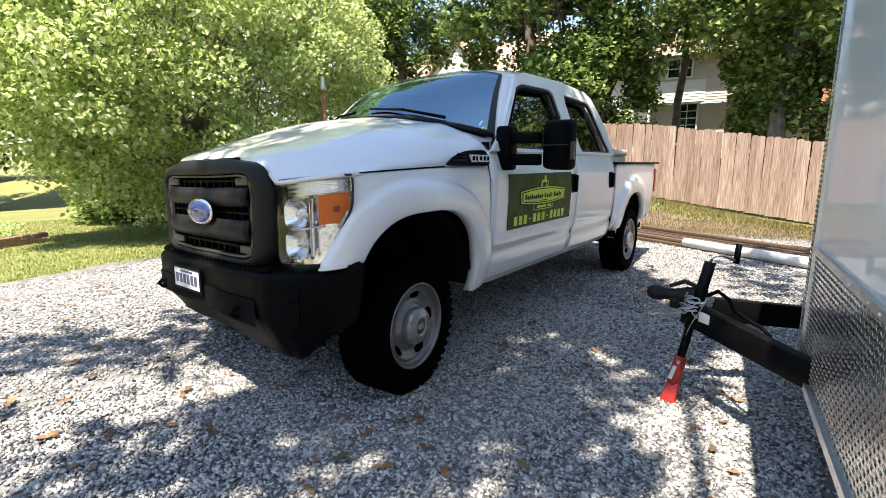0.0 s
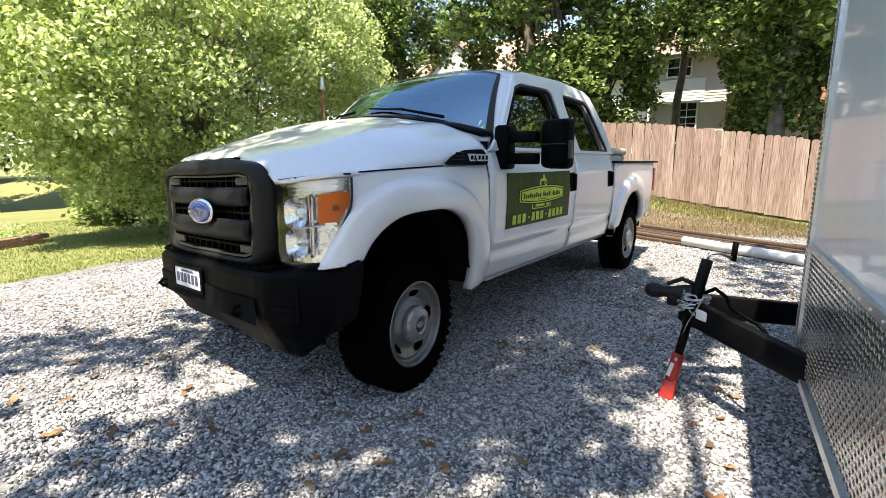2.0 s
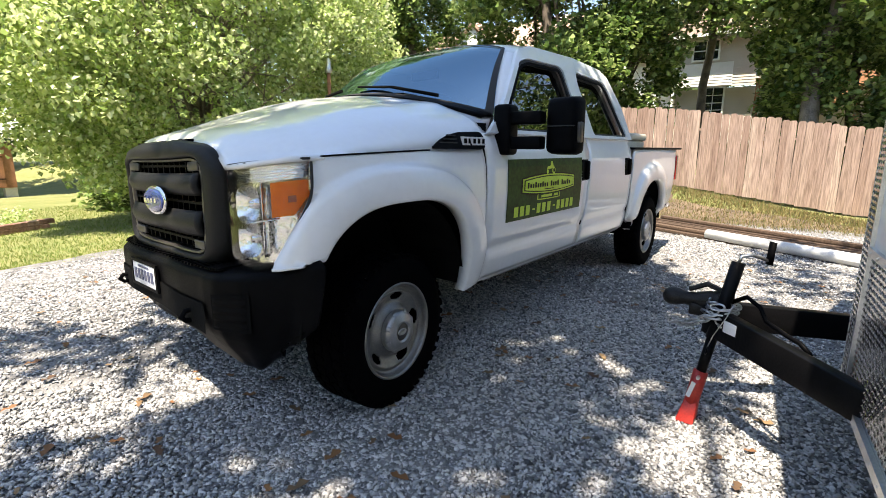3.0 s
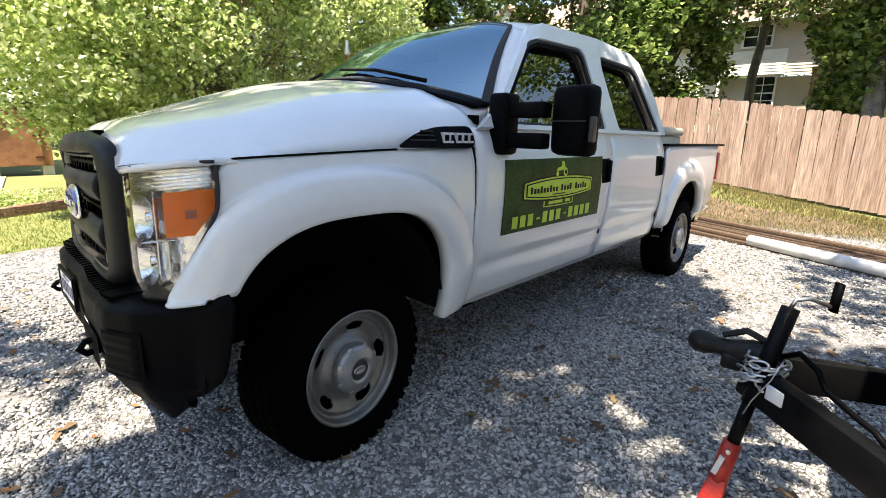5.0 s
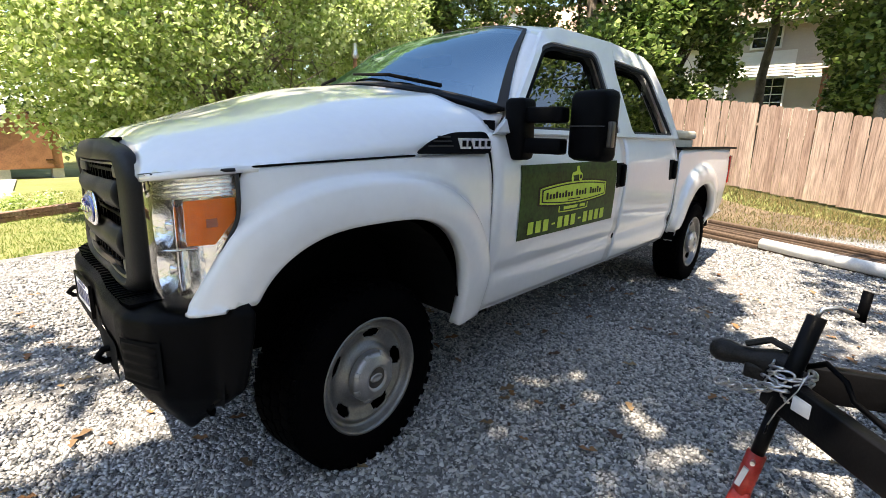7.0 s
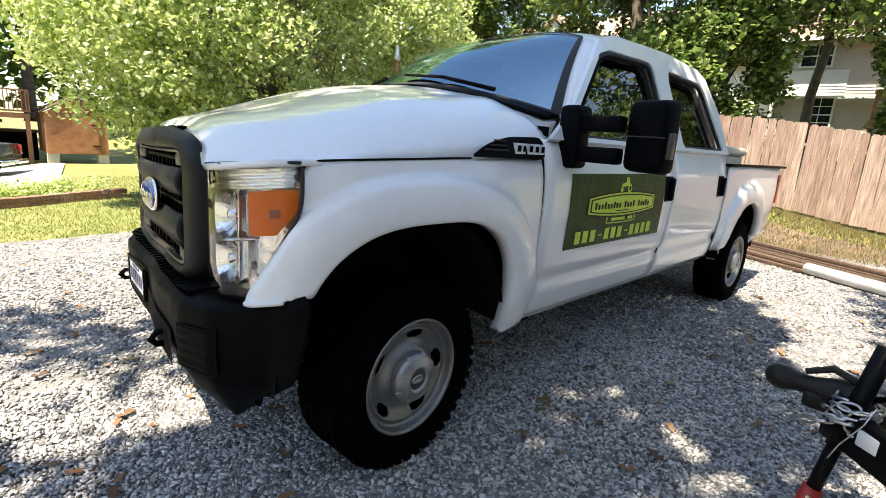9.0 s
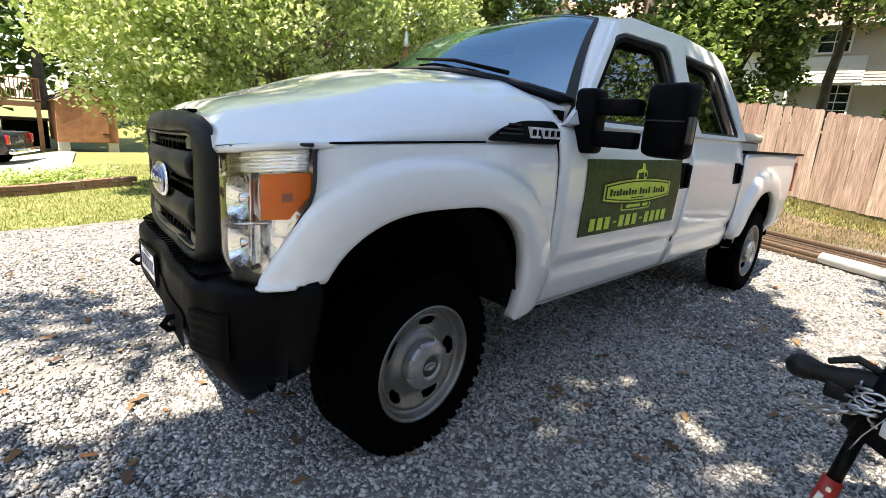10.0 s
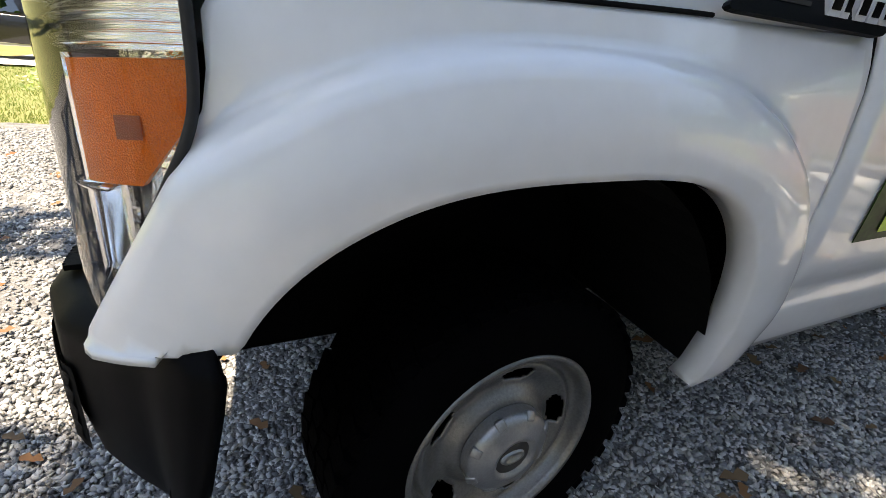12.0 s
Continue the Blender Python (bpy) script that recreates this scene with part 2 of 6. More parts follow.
def ray_to(poly, c, phi):
    """How far the outline lies from c in the direction phi."""
    d, best = (math.cos(phi), math.sin(phi)), 0.0
    for (ax, az), (bx, bz) in zip(poly, poly[1:] + poly[:1]):
        ex, ez = bx - ax, bz - az
        den = d[0] * ez - d[1] * ex
        if abs(den) < 1e-9:
            continue
        t = ((ax - c[0]) * ez - (az - c[1]) * ex) / den
        s = ((ax - c[0]) * d[1] - (az - c[1]) * d[0]) / den
        if t > 0 and -1e-6 <= s <= 1 + 1e-6:
            best = max(best, t)
    return best


def arched_panel(c, arch, ridge, outline, phi0, phi1, base_y, proud, nu=72, nv=22):
    """A side panel round a wheel: rolled lip, flare with a soft ridge, then the flat of the panel."""
    def fn(u, v):
        phi = phi0 + (phi1 - phi0) * u
        ra = super_r(phi, *arch)
        ro = max(ray_to(outline, c, phi), ra + 0.012)
        rr = min(super_r(phi, *ridge), ro - 0.004)
        if v < 0.08:
            r, off = ra, proud + 0.012 - (0.08 - v) / 0.08 * 0.06
        elif v < 0.62:
            t = (v - 0.08) / 0.54
            r = ra + (rr - ra) * t
            off = proud + 0.012 + 0.012 * math.sin(t * math.pi) - 0.010 * t
        elif v < 0.70:
            t = (v - 0.62) / 0.08
            r = rr + 0.022 * t
            off = proud * (1 - t) ** 1.5 + 0.002
        else:
            t = (v - 0.70) / 0.30
            r, off = rr + 0.022 + (ro - rr - 0.022) * t, 0.0
        r = min(r, ro)
        x, z = c[0] + r * math.cos(phi), c[1] + r * math.sin(phi)
        if x > 0.4:
            z = max(z, 0.898)
        return (x, base_y(x, z) + off, z)
    return grid(fn, nu, nv)


def fender_y(x, z):
    y = side_y(z) - 0.004
    if x > 0.36:
        y -= 0.42 * (x - 0.36) ** 2 * 1.6
    return y


FENDER_OUT = [(0.722, 0.88), (0.712, 0.925), (0.572, 1.165), (0.556, 1.20), (0.556, 1.315), (-0.10, 1.335), (-0.668, 1.345), (-0.675, 0.90), (-0.66, 0.70), (-0.63, 0.54), (-0.42, 0.53), (0.4, 0.53), (0.75, 0.6)]
HOOD_C = [(-0.75, 1.725), (-0.55, 1.70), (0.0, 1.630), (0.25, 1.585), (0.5, 1.535), (0.68, 1.495), (0.76, 1.47), (0.82, 1.45)]


def hood_front(y):
    y = abs(y)
    return 0.80 - 0.02 * (y / 0.65) ** 2 if y < 0.65 else 0.565 + 0.215 * math.sqrt(max(0.0, 1 - ((y - 0.65) / 0.385) ** 2))


def hood_point(u, v):
    s = v * 2 - 1
    a = abs(s)
    y = s * 1.0
    xb = -0.62 - 0.13 * a ** 2.5
    x = xb + (hood_front(y) - xb) * u
    w = 1.0 - 0.33 * max(0, min(1, (x - 0.25) / 0.53)) ** 2
    edge = 1.352 - 0.03 * u
    t = min(1, a / w)
    nose = 1 - 0.10 * t ** 2 - 0.90 * max(0, (t - 0.12) / 0.88) ** 3.4
    rear = (1 - 0.62 * a ** 2) * (1 - a ** 24)
    blend = min(1, max(0, (u - 0.15) / 0.8))
    blend = blend * blend * (3 - 2 * blend)
    dome = rear + (nose - rear) * blend
    z = edge + (lerp(x, HOOD_C) - edge) * dome
    z += 0.014 * math.exp(-((a - 0.66) / 0.07) ** 2) * max(0, 0.8 - u)
    return (x, y, z)


part("hood", grid(hood_point, 40, 56), WHITE, truck, smooth=True, thick=0.02)
for sgn, side in ((1, "left"), (-1, "right")):
    fl = (lambda b: b) if sgn > 0 else mirror_bm
    fender = part("fender", fl(arched_panel((0.06, 0.57), (0.53, 0.53, 3.0), (0.735, 0.69, 2.5), FENDER_OUT, radians(24), radians(184), fender_y, 0.038)), WHITE, truck, smooth=True, thick=0.012)
    # vent with the model badge, at the top rear of the fender
    vent = plate(smoothed([(-0.15, 1.346), (-0.665, 1.342), (-0.665, 1.44), (-0.42, 1.432), (-0.28, 1.405)], 4, 0.05), [], lambda x, z: (x, side_y(z) + 0.008, z))
    vent_ob = part("fender_vent", fl(vent), BLACK_PLASTIC, fender, "black side vent", thick=0.012)
    slats = bmesh.new()
    for k in range(4):
        box(-0.40 + 0.01 * k, -0.20 - 0.035 * k, side_y(1.38) + 0.006, side_y(1.38) + 0.022, 1.356 + k * 0.019, 1.363 + k * 0.019, slats)
    part("vent_slats", fl(slats), SEAM, fender)
    for k, w in enumerate((0.05, 0.03, 0.045, 0.045, 0.045)):
        x0 = -0.435 - k * 0.045
        mark = box(x0 - w * 0.8, x0, side_y(1.39) + 0.010, side_y(1.39) + 0.030, 1.366, 1.412)
        part("badge_bar", fl(mark), BADGE_SILVER, fender, "plain chrome badge bar")
        part("badge_core", fl(box(x0 - w * 0.66, x0 - w * 0.16, side_y(1.39) + 0.029, side_y(1.39) + 0.0325, 1.376, 1.402)), BLACK_PLASTIC, fender)

    # doors
    for name, x0, x1, win in (("front_door", -0.687, -2.236, 0), ("rear_door", -2.248, -3.405, 1)):
        def dfn(u, v, x0=x0, x1=x1, name=name):
            z = 0.545 + v * 0.895
            lean = (z - 0.99) * -0.10
            xa, xb = x0 + (lean * 0.2 if name == "front_door" else lean), x1 + (lean if name == "front_door" else 0)
            x = xa + (xb - xa) * u
            y = side_y(z)
            y -= 0.016 * math.exp(-((z - 0.735) / 0.035) ** 2)
            return (x, y, z)
        door = part(name, fl(grid(dfn, 18, 34)), WHITE, truck, smooth=True, thick=0.02)
        hx = (-2.11, -2.225) if win == 0 else (-3.20, -3.33)
        hb = box(hx[1], hx[0], side_y(1.17) - 0.01, side_y(1.17) + 0.004, 1.09, 1.265)
        h = part("door_handle", fl(hb), BLACK_PLASTIC, door, "black handle recess", bevel=0.012)
        hg = box(hx[1] + 0.012, hx[1] + 0.055, side_y(1.17), side_y(1.17) + 0.032, 1.10, 1.255)
        part("handle_grip", fl(hg), BLACK_PLASTIC, door, "black handle grip", bevel=0.012)
    # black strips between fender, doors and bed, black tube under hood's edge: painted gap shade
    for gx, tilt in ((-0.681, 0.02), (-2.242, 0.10), (-3.425, 0.0)):
        part("panel_gap", fl(grid(lambda u, v, gx=gx, tilt=tilt: (gx + 0.034 * (u - 0.5) - tilt * (0.55 + 0.87 * v - 0.99), side_y(0.55 + 0.87 * v) - 0.012, 0.55 + 0.87 * v), 2, 24)), DEEP_BLACK, truck)
    gap = []
    for k in range(15):
        x = 0.56 - 0.052 * k
        z = lerp(-x, [(-0.572, 1.315), (0.10, 1.335), (0.668, 1.345)]) + 0.004
        gap.append((x, fender_y(x, z) + 0.002, z))
    part("hood_gap", fl(tube(gap, 0.004, 6)), DEEP_BLACK, truck)
    # rocker panel
    part("rocker_panel", fl(grid(lambda u, v: (-0.64 - 2.75 * u, 0.955 - 0.06 * v ** 2, 0.545 - 0.06 * v), 6, 4)), WHITE, truck, smooth=True, thick=0.02)

    # cab side above the belt, with two window openings
    def cab_side(x, z):
        return (x, side_y(z), z)
    outer = [(-0.72, 1.43), (-0.93, 1.56), (-1.24, 1.86), (-1.42, 2.02), (-1.62, 2.075), (-2.4, 2.10), (-3.05, 2.075), (-3.20, 2.02), (-3.36, 1.74), (-3.425, 1.43)]
    w1 = smoothed([(-0.86, 1.45), (-1.02, 1.59), (-1.36, 1.925), (-1.50, 1.965), (-2.06, 1.985), (-2.10, 1.94), (-2.20, 1.45)], 4, 0.05)
    w2 = smoothed([(-2.42, 1.45), (-2.33, 1.90), (-2.36, 1.975), (-2.98, 1.955), (-3.06, 1.90), (-3.31, 1.45)], 4, 0.05)
    part("cab_side", fl(plate(outer, [w1, w2], cab_side)), WHITE, truck, thick=0.035)
    for wname, w in (("front_window", w1), ("rear_window", w2)):
        cx, cz = sum(p[0] for p in w) / len(w), sum(p[1] for p in w) / len(w)
        inner = [(cx + (p[0] - cx) * 0.945, cz + (p[1] - cz) * 0.93) for p in w]
        wide = [(cx + (p[0] - cx) * 1.012, cz + (p[1] - cz) * 1.016) for p in w]
        win = part(wname, fl(plate(w, [], lambda x, z: (x, side_y(z) - 0.022, z))), GLASS, truck, "dark tinted side window")
        win.visible_shadow = False
        part("window_seal", fl(plate(wide, [inner], lambda x, z: (x, side_y(z) + 0.003, z))), SEAM, win, "black rubber seal", thick=0.02)
        top = [p for p in w if p[1] > 1.56]
        vis = bmesh.new()
        ups = [(cx + (p[0] - cx) * 1.0, cz + (p[1] - cz) * 1.0) for p in top]
        vs = [(vis.verts.new((a, side_y(b) + 0.012, b)), vis.verts.new((cx + (a - cx) * 0.93, side_y(b) + 0.032, cz + (b - cz) * 0.86))) for a, b in ups]
        for p, q in zip(vs, vs[1:]):
            vis.faces.new((p[0], q[0], q[1], p[1]))
        part("rain_visor", fl(vis), DEEP_BLACK, win, "dark plastic rain visor", smooth=True, thick=0.003)

    # bed side round the rear wheel
    BED_OUT = [(-3.445, 1.345), (-3.445, 0.60), (-3.70, 0.56), (-4.2, 0.5), (-4.75, 0.60), (-5.38, 0.66), (-5.47, 0.80), (-5.47, 1.345)]
    def bed_y(x, z):
        return side_y(min(z, 1.24)) - (0.03 if z < 0.62 else 0) - 0.06 * max(0, (-5.15 - x) / 0.32) ** 2 + 0.004
    bed = part("bed_side", fl(arched_panel((-4.2, 0.50), (0.50, 0.50, 2.4), (0.68, 0.68, 2.3), BED_OUT, radians(-2), radians(182), bed_y, 0.035, 64, 20)), WHITE, truck, smooth=True, thick=0.015)
    part("bed_rail_cap", fl(box(-5.48, -3.45, 0.93, 1.045, 1.345, 1.368)), BLACK_PLASTIC, bed, "black bed rail cap", bevel=0.008)
    part("tail_light", fl(box(-5.49, -5.40, 0.93, 1.015, 0.95, 1.27)), RED_LENS, truck, "red tail light", bevel=0.01)
    # wheel housings
    for wx, wz in ((0.09, 0.57), (-4.2, 0.50)):
        part("wheel_liner", fl(grid(lambda u, v, wx=wx, wz=wz: (wx + 0.57 * math.cos(u * math.pi), 0.35 + 0.66 * v, wz + 0.56 * math.sin(u * math.pi) - 0.0), 18, 2)), DEEP_BLACK, truck, "black wheel liner")
        part("wheel_liner_wall", fl(plate([(wx + 0.6 * math.cos(a * math.pi / 12), wz - 0.02 + 0.6 * math.sin(a * math.pi / 12)) for a in range(13)], [], lambda x, z: (x, 0.52, z))), DEEP_BLACK, truck)

# cab roof, back, floor
ROOF_Z = [(-3.30, 1.99), (-3.12, 2.10), (-2.9, 2.165), (-2.3, 2.205), (-1.9, 2.205), (-1.68, 2.175), (-1.45, 2.10)]
part("roof", grid(lambda u, v: (-3.22 + u * 1.70 - 0.0, (v * 2 - 1) * (0.775 - 0.02 * abs(u * 2 - 1) ** 4), lerp(-3.22 + u * 1.70, ROOF_Z) - 0.115 * abs(v * 2 - 1) ** 3.5), 34, 28), WHITE, truck, smooth=True, thick=0.02)
part("cab_back", grid(lambda u, v: (-3.40 + 0.20 * v ** 2, (u * 2 - 1) * (0.97 - 0.20 * v), 1.30 + 0.74 * v), 12, 10, keep=lambda u, v: not (0.14 < u < 0.86 and 0.28 < v < 0.82)), WHITE, truck, smooth=True, thick=0.02)
rw = part("rear_glass", grid(lambda u, v: (-3.385 + 0.20 * (0.25 + 0.6 * v) ** 2, (u * 2 - 1) * 0.70, 1.49 + 0.43 * v), 6, 4), WS_GLASS, truck)
rw.visible_shadow = False
part("cab_floor", box(-3.40, -0.70, -0.92, 0.92, 0.50, 0.60), INTERIOR, truck)
part("firewall", box(-0.80, -0.72, -0.94, 0.94, 0.50, 1.50), DEEP_BLACK, truck)
part("dashboard", grid(lambda u, v: (-0.72 - 0.55 * u, (v * 2 - 1) * 0.88, 1.47 - 0.05 * (u * 1.6 - 0.5) ** 2 - 0.25 * max(0, u - 0.8)), 10, 6), INTERIOR, truck, smooth=True, thick=0.05)
for y in (0.43, -0.43):
    seat = box(-1.95, -1.40, y - 0.27, y + 0.27, 0.80, 1.02)
    part("seat_cushion", seat, INTERIOR, truck, bevel=0.05)
    part("seat_back", box(-0.11, 0.11, -0.26, 0.26, 0, 0.66, m=Matrix.Translation((-1.98, y, 1.0)) @ pose(0, 0, 0, 0, -14, 0)), INTERIOR, truck, bevel=0.06)
    part("headrest", box(-2.24, -2.12, y - 0.14, y + 0.14, 1.68, 1.86), INTERIOR, truck, bevel=0.04)
part("rear_bench", box(-3.3, -3.05, -0.75, 0.75, 0.8, 1.62), INTERIOR, truck, bevel=0.05)
wheel_ring = lathe([(0.185, -0.015), (0.2, 0), (0.185, 0.015), (0.17, 0), (0.185, -0.015)], 32, axis="x")
sw = part("steering_wheel", wheel_ring, DEEP_BLACK, truck, smooth=True)
sw.location, sw.rotation_euler = (-1.28, 0.43, 1.38), (0, radians(-25), 0)
part("mirror_inside", box(-1.43, -1.40, -0.13, 0.13, 1.90, 1.97), DEEP_BLACK, truck, "interior rear-view mirror", bevel=0.01)


# windshield with a black band round it
def ws(u, v):
    s = v * 2 - 1
    a = abs(s)
    x0, x1 = -0.60 - 0.38 * a ** 2.2, -1.60 + 0.17 * a ** 2.2
    z0, z1 = 1.70 - 0.145 * a ** 2.2, 2.165 - 0.11 * a ** 2.4
    hw = 0.885 + (0.70 - 0.885) * u
    bulge = 0.035 * math.sin(u * math.pi)
    return Vector((x0 + (x1 - x0) * u + bulge * 0.5, s * hw, z0 + (z1 - z0) * u + bulge))


wsg = part("windshield", grid(ws, 16, 24), WS_GLASS, truck, "large glass windshield", smooth=True)
wsg.visible_shadow = False
part("windshield_band", grid(lambda u, v: ws(u, v) + Vector((0.004, 0, 0.005)), 30, 44, keep=lambda u, v: u < 0.04 or u > 0.95 or v < 0.025 or v > 0.975), SEAM, wsg, "black glass border", smooth=True)
part("cowl", grid(lambda u, v: ws(0.05, v) + Vector((0.02 + 0.13 * u, 0, -0.012 - 0.018 * u)), 3, 24), BLACK_PLASTIC, truck, "black cowl grille", smooth=True, thick=0.02)
for y0, y1 in ((0.62, -0.02), (-0.10, -0.70)):
    pts = [ws(0.03, (y0 / 0.885 + 1) / 2) + Vector((0.03, 0, 0.03)), ws(0.07, ((y0 * 0.5 + y1 * 0.5) / 0.885 + 1) / 2) + Vector((0.01, 0, 0.025)), ws(0.10, (y1 / 0.885 + 1) / 2) + Vector((0.01, 0, 0.02))]
    part("wiper", tube(pts, [0.012, 0.01, 0.007], 6), DEEP_BLACK, truck)
def corner(sgn, u, v):
    """Between the hood's rear edge and the foot of the windshield."""
    q = (1 + sgn * (0.50 + 0.485 * v)) / 2
    p, w = Vector(hood_point(0.03, q)) - Vector((0, 0, 0.004)), ws(0.0, q) - Vector((0, 0, 0.02))
    return p.lerp(w, u)
for sgn in (1, -1):
    part("cowl_corner", grid(lambda u, v, sgn=sgn: corner(sgn, u, v), 6, 12), WHITE, truck, smooth=True, thick=0.01)
    part("windshield_pillar", grid(lambda u, v, sgn=sgn: ws(u, 1.0 if sgn > 0 else 0.0) + Vector((-0.055 * v, sgn * (0.085 - 0.02 * u) * v, -0.02 * v)), 14, 3), WHITE, truck, smooth=True, thick=0.03)

# bed floor, tailgate, rear bumper, frame
part("bed_floor", box(-5.40, -3.48, -0.92, 0.92, 0.80, 0.84), BLACK_PLASTIC, truck)
part("bed_front_wall", box(-3.50, -3.46, -0.95, 0.95, 0.80, 1.34), WHITE, truck)
part("tailgate", box(-5.46, -5.40, -0.93, 0.93, 0.80, 1.35), WHITE, truck, bevel=0.01)
part("rear_bumper", box(-5.72, -5.46, -0.95, 0.95, 0.56, 0.74), CHROME, truck, "chrome rear bumper", bevel=0.03)
for y in (0.45, -0.45):
    part("frame_rail", box(-5.4, 0.8, y - 0.04, y + 0.04, 0.46, 0.62), DEEP_BLACK, truck)
part("front_axle", tube([(0, -0.75, 0.40), (0, 0.75, 0.40)], 0.06, 10), DEEP_BLACK, truck)
part("rear_axle", tube([(-4.2, -0.8, 0.40), (-4.2, 0.8, 0.40)], 0.07, 10), DEEP_BLACK, truck)
part("engine_block", box(-0.45, 0.7, -0.42, 0.42, 0.55, 1.2), DEEP_BLACK, truck)

# front bumper, swept round the corners
BUMP = [(0.0, 0.930), (0.35, 0.926), (0.60, 0.902), (0.70, 0.868), (0.825, 0.800), (0.935, 0.710), (1.015, 0.635), (1.05, 0.575)]
def bump_pt(s, inset, z):
    k = min(max(abs(s), 0), 1) * (len(BUMP) - 1)
    i = min(int(k), len(BUMP) - 2)
    t = k - i
    y, x = (BUMP[i][q] + (BUMP[i + 1][q] - BUMP[i][q]) * t for q in (0, 1))
    n = Vector((1, 0.2 * y)) if y < 0.66 else Vector((0.9 - (y - 0.66) * 2.4, 0.13 + (y - 0.66) * 2.6))
    n.normalize()
    return Vector((x - n.x * inset, math.copysign(max(y - n.y * inset, 0), s), z))
SECT = [(0.24, 0.900), (0.10, 0.897), (0.03, 0.885), (0.004, 0.862), (0.0, 0.82), (0.004, 0.70), (0.020, 0.58), (0.055, 0.50), (0.10, 0.43), (0.15, 0.365)]
def bump_fn(u, v):
    k = v * (len(SECT) - 1)
    i = min(int(k), len(SECT) - 2)
    ins, z = (SECT[i][q] + (SECT[i + 1][q] - SECT[i][q]) * (k - i) for q in (0, 1))
    s = u * 2 - 1
    tail = max(0, abs(s) - 0.80) / 0.20
    sweep = min(1, max(0, abs(s) - 0.60) / 0.22)
    sweep = sweep * sweep * (3 - 2 * sweep)
    z += 0.085 * sweep * min(1, max(0, (0.62 - z) / 0.22))
    z = z + 0.19 * tail * min(1, max(0, (0.66 - z) / 0.32)) + (0.024 * min(1, 2 * tail) if z > 0.84 else 0)
    p = bump_pt(s, ins, z)
    p.x += tail * max(0, 0.86 - z) * 0.22
    if z > 0.55:
        p.y += math.copysign(0.035 * min(1, 1.6 * tail), s)
    return p
bumper = part("front_bumper", grid(bump_fn, 96, 24), BLACK_PLASTIC, truck, "textured black plastic front bumper", smooth=True, thick=0.02)
ribs = bmesh.new()
for k in range(-22, 23):
    p = bump_pt(k / 50, 0.075, 0.905)
    box(p.x - 0.06, p.x + 0.05, p.y - 0.006, p.y + 0.006, 0.892, 0.902, ribs)
part("step_ribs", ribs, BLACK_PLASTIC, bumper)
for sgn in (1, -1):
    def fog(u, v, grow, out, sgn=sgn):
        s = 0.50 + 0.21 * (u - 0.5) * grow
        return bump_pt(sgn * s, -out, 0.705 + 0.175 * (v - 0.5) * grow)
    # black sheet just proud of the bumper, painted shade for a recess
    part("fog_recess", grid(lambda u, v: fog(u, v, 1.0, 0.004), 10, 6), DEEP_BLACK, bumper, "black sheet for the shade in the fog lamp recess", smooth=True)
    part("fog_blank", grid(lambda u, v: fog(u, v, 0.84, 0.006 + 0.0018 * math.sin(v * 25)), 12, 24), BLACK_PLASTIC, bumper, "ribbed fog lamp blank", smooth=True)
    hook = tube([bump_pt(sgn * 0.20, 0.05, 0.66), bump_pt(sgn * 0.20, -0.025, 0.658), bump_pt(sgn * 0.20, -0.045, 0.63), bump_pt(sgn * 0.20, -0.025, 0.602), bump_pt(sgn * 0.20, 0.05, 0.60)], 0.014, 10)
    part("tow_hook", hook, DEEP_BLACK, bumper, "black tow hook", smooth=True)
# the bumper is not cut here; a black sheet paints the opening's shade
part("lower_intake", grid(lambda u, v: bump_pt(0.30 * (u * 2 - 1), -0.004, 0.57 + 0.16 * v), 20, 3), DEEP_BLACK, bumper, "black sheet for the shade in the lower opening", smooth=True)
plate_y = -0.11
part("licence_plate", box(0.938, 0.946, plate_y - 0.155, plate_y + 0.155, 0.66, 0.825), PLATE_WHITE, truck, "white licence plate with plain bars", bevel=0.003)
inkb = bmesh.new()
for k in range(6):
    box(0.946, 0.949, plate_y - 0.125 + k * 0.043, plate_y - 0.097 + k * 0.043, 0.70, 0.775, inkb)
box(0.946, 0.949, plate_y - 0.07, plate_y + 0.07, 0.79, 0.805, inkb)
part("plate_bars", inkb, PLATE_INK, truck)
part("plate_frame", plate([(-0.17, 0.645), (0.17, 0.645), (0.17, 0.84), (-0.17, 0.84)], [[(-0.15, 0.665), (0.15, 0.665), (0.15, 0.82), (-0.15, 0.82)]], lambda y, z: (0.950, y + plate_y, z)), BLACK_PLASTIC, truck, "black plate frame", thick=0.012)


# grille: wrap-round surround, inner frame, bars
def grille_x(y):
    return 0.845 - 0.065 * (abs(y) / 0.66) ** 2.2
SUR = [(-0.50, 0.875), (0.50, 0.875), (0.615, 0.94), (0.66, 1.33), (0.555, 1.425), (0.25, 1.466), (-0.25, 1.466), (-0.555, 1.425), (-0.66, 1.33), (-0.615, 0.94)]
OPEN = [(-0.45, 0.93), (0.45, 0.93), (0.495, 0.98), (0.51, 1.33), (0.455, 1.375), (-0.455, 1.375), (-0.51, 1.33), (-0.495, 0.98)]
sur_o, sur_i = smoothed(SUR, 4, 0.06), smoothed(OPEN, 4, 0.06)
def ring_loft(loops):
    bm = bmesh.new()
    n = len(loops[0])
    vs = [[bm.verts.new(p) for p in l] for l in loops]
    for a, b in zip(vs, vs[1:]):
        for k in range(n):
            bm.faces.new((a[k], a[(k + 1) % n], b[(k + 1) % n], b[k]))
    return bm
